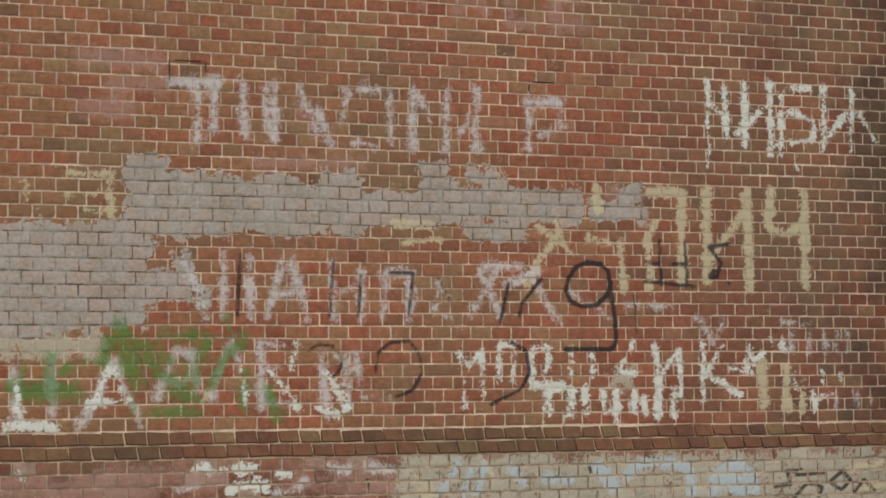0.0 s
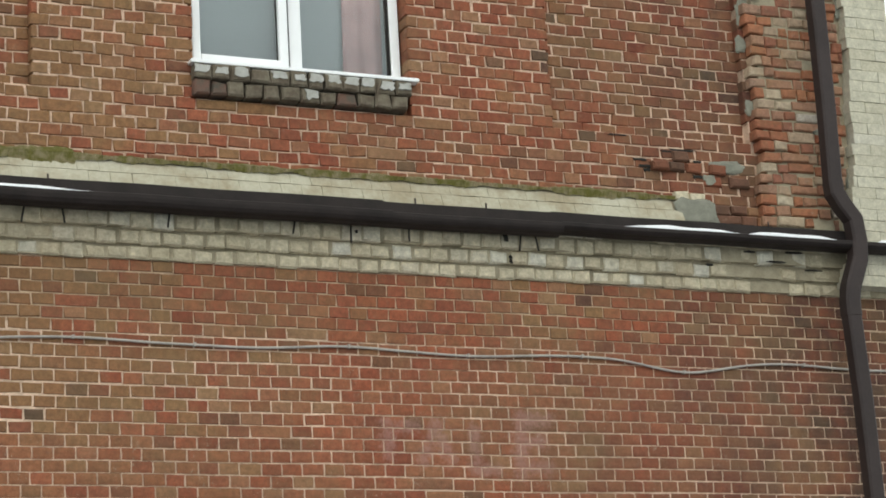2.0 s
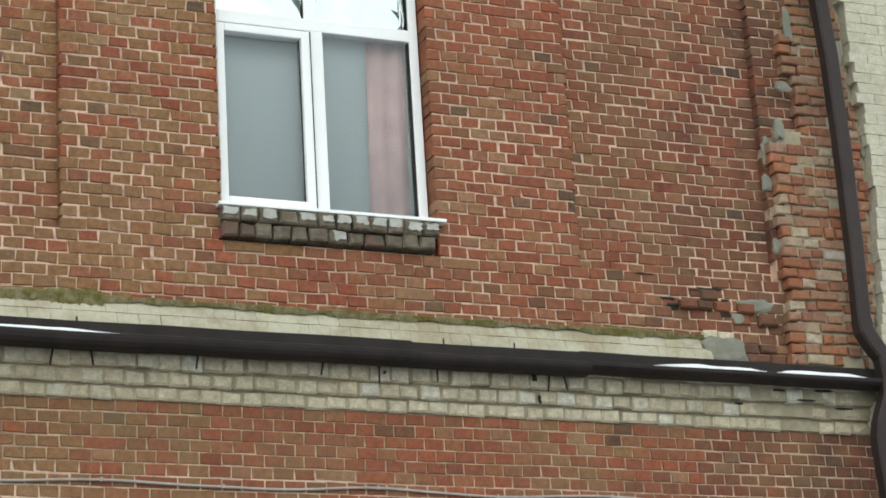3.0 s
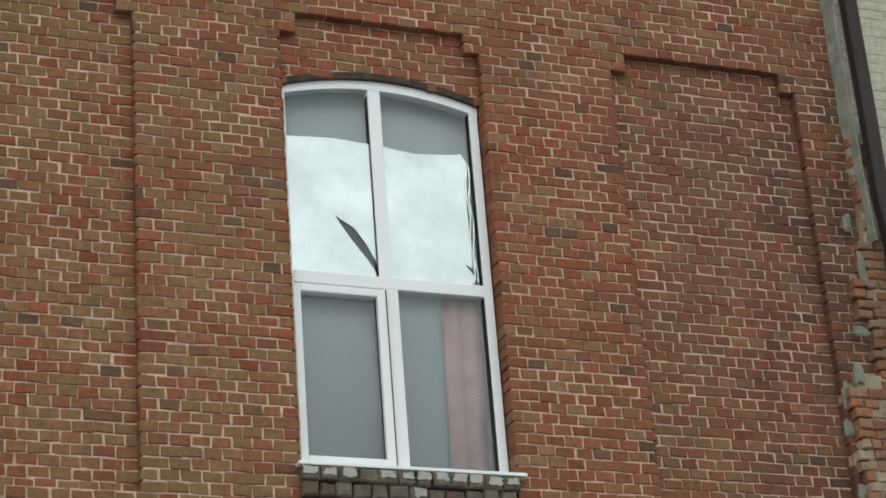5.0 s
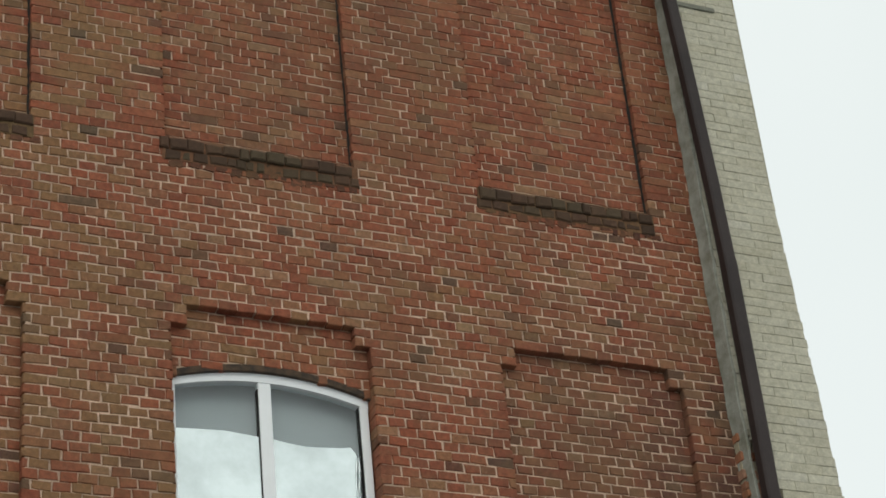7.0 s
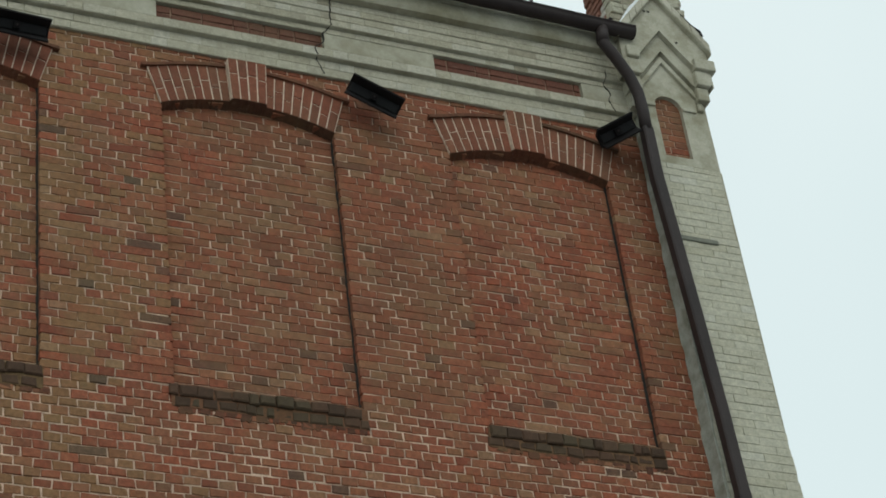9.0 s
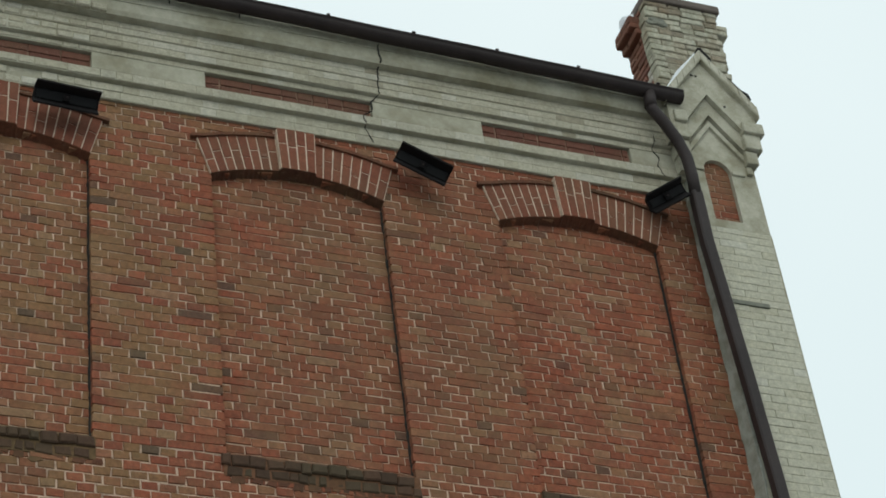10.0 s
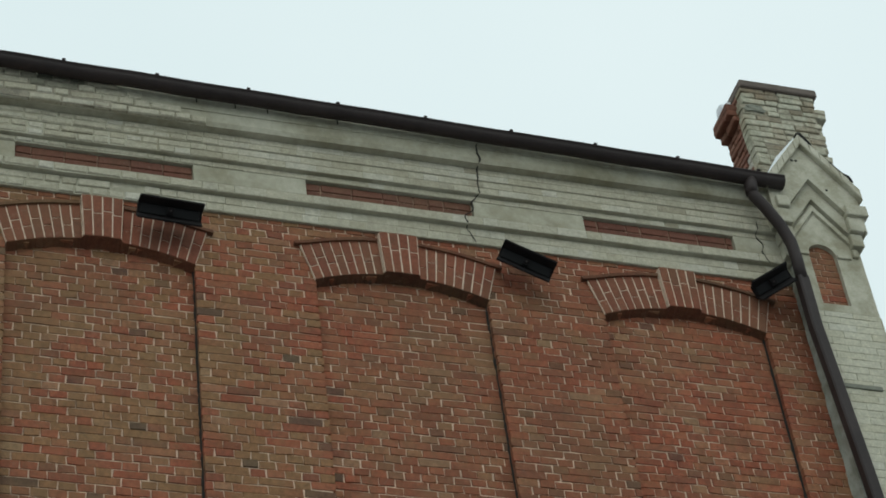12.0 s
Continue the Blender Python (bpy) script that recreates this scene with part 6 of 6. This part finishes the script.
def build_room():
    x0, x1, y0, y1, z0, z1 = 2.4, 7.2, WALL + 0.46, WALL + 4.5, 5.6, 9.9
    v, f = box_data(x0, x1, y0, y1, z0, z1)
    room = thing("room_walls", "plain grey room behind the window", "room", kind="structure", me=mesh_of("room_walls", v, [tuple(reversed(q)) for q in f if q != (0, 1, 5, 4)], M_ROOM))
    # added grey sheet: gives the panes their flat sky reflection as plain colour
    v, f = [], []
    for i in range(121):
        x, yy = 3.9 + 1.75 * i / 120, WALL + 0.222 + 0.002 * math.sin(i * 0.2)
        v += [(x, yy, 6.25), (x, yy, 9.35)]
    f = [(i * 2, i * 2 + 2, i * 2 + 3, i * 2 + 1) for i in range(120)]
    net = thing("reflection_sheet", "plain grey sheet added behind the window for the sky's reflection in its glass", "blind", me=mesh_of("reflection_sheet", v, f, M_VOILE, True))
    net.modifiers.new("thick", "SOLIDIFY").thickness = 0.003
    # a pink curtain and a grey voile hang inside the right-hand light
    for name, xa, xb, mat, label in (("curtain", 5.135, 5.405, M_CURTAIN, "pink curtain hanging in soft folds behind the window"), ("voile_curtain", 5.41, 5.62, M_VOILE, "grey voile curtain hanging behind the window")):
        v, f = [], []
        n = 40
        for i in range(n + 1):
            x = xa + (xb - xa) * i / n
            yy = WALL + 0.195 + 0.010 * math.sin(i * 0.35)
            v += [(x - 0.03, yy, 6.3), (x, yy + 0.004, 7.74)]
        for i in range(n):
            f.append((i * 2, i * 2 + 2, i * 2 + 3, i * 2 + 1))
        c = thing(name, label, "curtain", me=mesh_of(name, v, f, mat, True))
        c.modifiers.new("thick", "SOLIDIFY").thickness = 0.004


build_room()


# ---------------------------------------------------------------- gutters, pipes, lamps, cable
def gutter_profile(y, z, r):
    """A half-round channel, its front edge rolled."""
    o = [(y + r * math.cos(a), z + r * math.sin(a)) for a in [math.pi * (1 + i / 10) for i in range(11)]]
    i_ = [(y + (r - 0.006) * math.cos(a), z + (r - 0.006) * math.sin(a)) for a in [math.pi * (2 - i / 10) for i in range(11)]]
    bead = [(y - r - 0.010, z + 0.004), (y - r - 0.012, z + 0.014), (y - r - 0.004, z + 0.018)]
    return [bead[1], bead[0]] + o + i_ + [bead[2]]


def build_gutters():
    low = thing("lower_gutter", "dark brown metal gutter along the string course, snow on its lip", "gutter")
    y, z = WALL - 0.195, 5.485
    for a, b, drop in ((-6.0, 3.55, 0.080), (3.54, 5.20, 0.075), (5.19, 6.35, 0.066), (6.34, 8.95, 0.050)):
        dz = 0.006 * math.sin(a * 2)
        prof = [(y + 0.075, z + 0.112), (y + 0.066, z + 0.112), (y + 0.062, z - 0.005), (y - 0.055, z - 0.001), (y - 0.072, z + 0.008), (y - 0.084, z + 0.0), (y - 0.084, z - 0.02), (y - 0.078, z - drop * 0.55), (y - 0.062, z - drop * 0.82), (y - 0.035, z - drop * 0.96), (y + 0.02, z - drop), (y + 0.075, z - drop * 0.8)]
        part("channel", sweep_x("channel", [(p, q + dz) for p, q in prof], a, b, M_GUTTER, 40, 0.006, smooth=False), low)
    for x in (3.12, 5.42, 5.90, 7.95):
        part("bracket", tube("bracket", [(x, y + 0.075, z - 0.03), (x, y + 0.08, z + 0.06), (x + 0.008, y + 0.10, z + 0.15)], 0.006, M_PIPE, 6), low)
    for x in (2.98, 3.2, 3.84, 4.62, 4.98, 5.36, 6.12, 6.22):
        part("nail", tube("nail", [(x, WALL - 0.10, 5.44), (x, WALL - 0.125, 5.43), (x + jig(0.02), WALL - 0.125, 5.37 - random.random() * 0.05)], 0.006, M_DARK, 6), low, "rusty wire end")
    for a, b in ((0.8, 3.40), (6.78, 7.62), (7.68, 8.36), (8.68, 8.93)):
        part("snow", snow_strip(a, b, y - 0.066, z + 0.001), low, "thin strip of snow")
    top = thing("roof_gutter", "dark brown half-round roof gutter along the eaves", "gutter")
    y2, z2 = WALL - 0.295, 15.240
    part("channel", sweep_x("channel", gutter_profile(y2, z2, 0.068), -6.0, 8.262, M_PIPE, 60, 0.006, smooth=True), top)
    top.matrix_basis = Matrix.Translation((8.2, 0, 15.24)) @ pose(0, 0, 0, 0, 1.4, 0) @ Matrix.Translation((-8.2, 0, -15.24))
    part("end_cap", tube("end_cap", [(8.260, y2, z2 - 0.005), (8.268, y2, z2 - 0.005)], 0.067, M_PIPE, 16), top)
    for i in range(9):
        part("hook", box("hook", 2.0 + i * 0.75, 2.03 + i * 0.75, y2 - 0.09, y2 + 0.075, z2 + 0.015, z2 + 0.030, M_PIPE, 0.004), top)
    # the downpipe, which steps out round the string course
    down = thing("downpipe", "dark brown metal downpipe with cranks on the corner pier", "downpipe")
    yb = WALL - 0.24
    part("outlet", tube("outlet", [(7.955, y2, z2 - 0.03), (7.948, y2, z2 - 0.12), (7.945, y2 + 0.005, z2 - 0.20)], 0.056, M_PIPE, 14), down)
    part("upper_bend", tube("upper_bend", [(7.946, y2, z2 - 0.16), (7.955, y2 + 0.005, z2 - 0.22), (8.045, y2 + 0.02, z2 - 0.33), (8.150, y2 + 0.035, z2 - 0.51), (8.214, yb - 0.005, z2 - 0.69), (8.226, yb, z2 - 0.88), (8.219, yb, z2 - 1.12)], 0.052, M_PIPE, 14), down)
    part("upper_pipe", tube("upper_pipe", [(8.219, yb, 14.14), (8.216, yb, 13.6), (8.245, yb, 13.1), (8.292, yb, 12.15), (8.330, yb, 11.2), (8.348, yb, 10.5)], 0.0505, M_PIPE, square=0.0475, smooth=False), down)
    part("middle_pipe", tube("middle_pipe", [(8.348, yb, 10.52), (8.350, yb, 9.2), (8.345, yb, 8.6), (8.400, yb, 7.8), (8.414, yb, 7.16), (8.411, yb, 6.43), (8.398, yb, 5.86)], 0.054, M_PIPE, square=0.05, smooth=False), down)
    part("crank", tube("crank", [(8.3985, yb, 5.90), (8.405, yb, 5.82), (8.455, yb, 5.738), (8.528, yb, 5.645), (8.542, yb, 5.50), (8.531, yb, 5.37), (8.452, yb, 5.18), (8.435, yb, 5.08), (8.435, yb, 4.98)], 0.0575, M_PIPE, square=0.0535, smooth=False), down)
    part("lower_pipe", tube("lower_pipe", [(8.435, yb, 5.0), (8.456, yb, 4.42), (8.462, yb, 3.6), (8.47, yb, 0.25)], 0.054, M_PIPE, square=0.05, smooth=False), down)


def snow_strip(a, b, y, z):
    v, f = [], []
    n = max(6, int((b - a) / 0.04))
    for i in range(n + 1):
        u = i / n
        x = a + (b - a) * u
        s = min(1.0, 6 * min(u, 1 - u) + 0.08) * (0.8 + 0.4 * noise.noise((x * 5, 1, 1)))
        h = 0.030 * s
        v += [(x, y - 0.014, z), (x, y - 0.016, z + h * 0.6), (x, y - 0.004, z + h), (x, y + 0.03, z + h * 0.7), (x, y + 0.04, z)]
    for i in range(n):
        for j in range(4):
            k = i * 5 + j
            f.append((k, k + 5, k + 6, k + 1))
    f += [(0, 1, 2, 3, 4), tuple(n * 5 + j for j in (4, 3, 2, 1, 0))]
    return mesh_of("snow", v, f, M_SNOW, True)


build_gutters()


def build_floodlight(at, turn, length, label):
    lamp = thing("floodlight", label, "floodlight", "floodlights under the cornice", at=at @ turn)
    w = length / 2
    trough = [(0.02, -0.055), (0.02, 0.055), (-0.120, 0.094), (-0.124, 0.080), (-0.035, 0.040), (-0.035, -0.040), (-0.124, -0.080), (-0.120, -0.094)]
    part("housing", sweep_x("housing", trough, -w, w, M_BLACK), lamp)
    for i in range(5):
        z = -0.044 + 0.020 * i
        part("fin", box("fin", -w + 0.01, w - 0.01, 0.021, 0.045, z, z + 0.006, M_BLACK, 0), lamp)
    part("lens", box("lens", -w + 0.02, w - 0.02, -0.044, -0.036, -0.036, 0.036, M_LENS, 0.003), lamp, "dark glass front")
    part("junction_box", box("junction_box", -0.028, 0.028, -0.085, -0.045, -0.03, 0.03, M_BLACK, 0.006), lamp)
    part("bracket", box("bracket", -0.02, 0.02, 0.0, 0.16, -0.02, 0.02, M_BLACK, 0.004), lamp)
    part("knob", tube("knob", [(0.0, -0.086, 0.0), (0.0, -0.100, 0.0)], 0.008, M_PIPE, 8), lamp)
    return lamp


M_LENS = plain_material("dark_lamp_glass", (0.008, 0.007, 0.007), 0.5, scale=4, relief=0.0)
build_floodlight(Matrix.Translation((2.87, WALL - 0.17, 14.05)), pose(0, 0, 0, 35, 3, 0), 0.50, "black floodlight fixed level to the wall below the cornice")
build_floodlight(Matrix.Translation((5.775, WALL - 0.16, 13.99)), pose(0, 0, 0, 35, 24, 0), 0.46, "black floodlight tilted on its bracket below the cornice")
build_floodlight(Matrix.Translation((7.97, WALL - 0.16, 14.12)), pose(0, 0, 0, 35, -22, -30), 0.34, "black floodlight turned aside beside the corner pier")


def build_cable():
    pts = []
    for i in range(140):
        x = 0.5 + 8.4 * i / 139
        sag = 0.012 * math.sin(x * 4.1) + 0.02 * noise.noise((x * 1.5, 5, 5)) - 0.055 * math.exp(-((x - 7.3) / 0.35) ** 2)
        pts.append((x, WALL - 0.016, 4.682 + sag))
    c = thing("cable", "thin grey cable strung along the brick wall", "cable")
    part("sheath", tube("sheath", pts, 0.0085, M_CABLE, 6), c)
    for x in (3.29, 4.03, 4.95, 5.73, 6.53, 7.25, 8.2):
        p = min(pts, key=lambda q: abs(q[0] - x))
        part("clip", box("clip", p[0] - 0.008, p[0] + 0.008, WALL - 0.027, WALL + 0.01, p[2] - 0.010, p[2] + 0.014, M_CABLE, 0.002), c)


build_cable()

# ---------------------------------------------------------------- ground and roof
M_GROUND = plain_material("wet_asphalt_with_snow", (0.06, 0.06, 0.062), 0.8, scale=0.6, second=(0.55, 0.57, 0.6), relief=0.6, stops=(0.45, 0.6))
g = 2000.0
tagged(new("ground", mesh_of("ground", [(-g, -g, 0), (g, -g, 0), (g, g, 0), (-g, g, 0)], [(0, 1, 2, 3)], M_GROUND)), "wet asphalt yard with patches of old snow", "ground", kind="structure")
M_ROOF = plain_material("brown_roof_sheet", (0.10, 0.06, 0.05), 0.6, scale=2)
roof = [(-11.4, WALL - 0.20, 15.79), (8.2, WALL - 0.20, 15.275), (8.2, WALL + 12, 16.7), (-11.4, WALL + 12, 17.2)]
tagged(new("roof", mesh_of("roof", roof + [(x, y, z - 0.06) for x, y, z in roof], [(0, 1, 2, 3), (7, 6, 5, 4), (0, 4, 5, 1), (1, 5, 6, 2), (2, 6, 7, 3), (3, 7, 4, 0)], M_ROOF)), "low brown sheet metal roof", "roof", kind="structure")
v, f = box_data(-11.4, 8.95, WALL + 0.5, WALL + 12, 0.0, 15.2)
tagged(new("wall_back", mesh_of("wall_back", v, [q for q in f if q != (0, 1, 5, 4)], M_MORTAR)), "plain rear and side walls of the building", "wall", kind="structure")
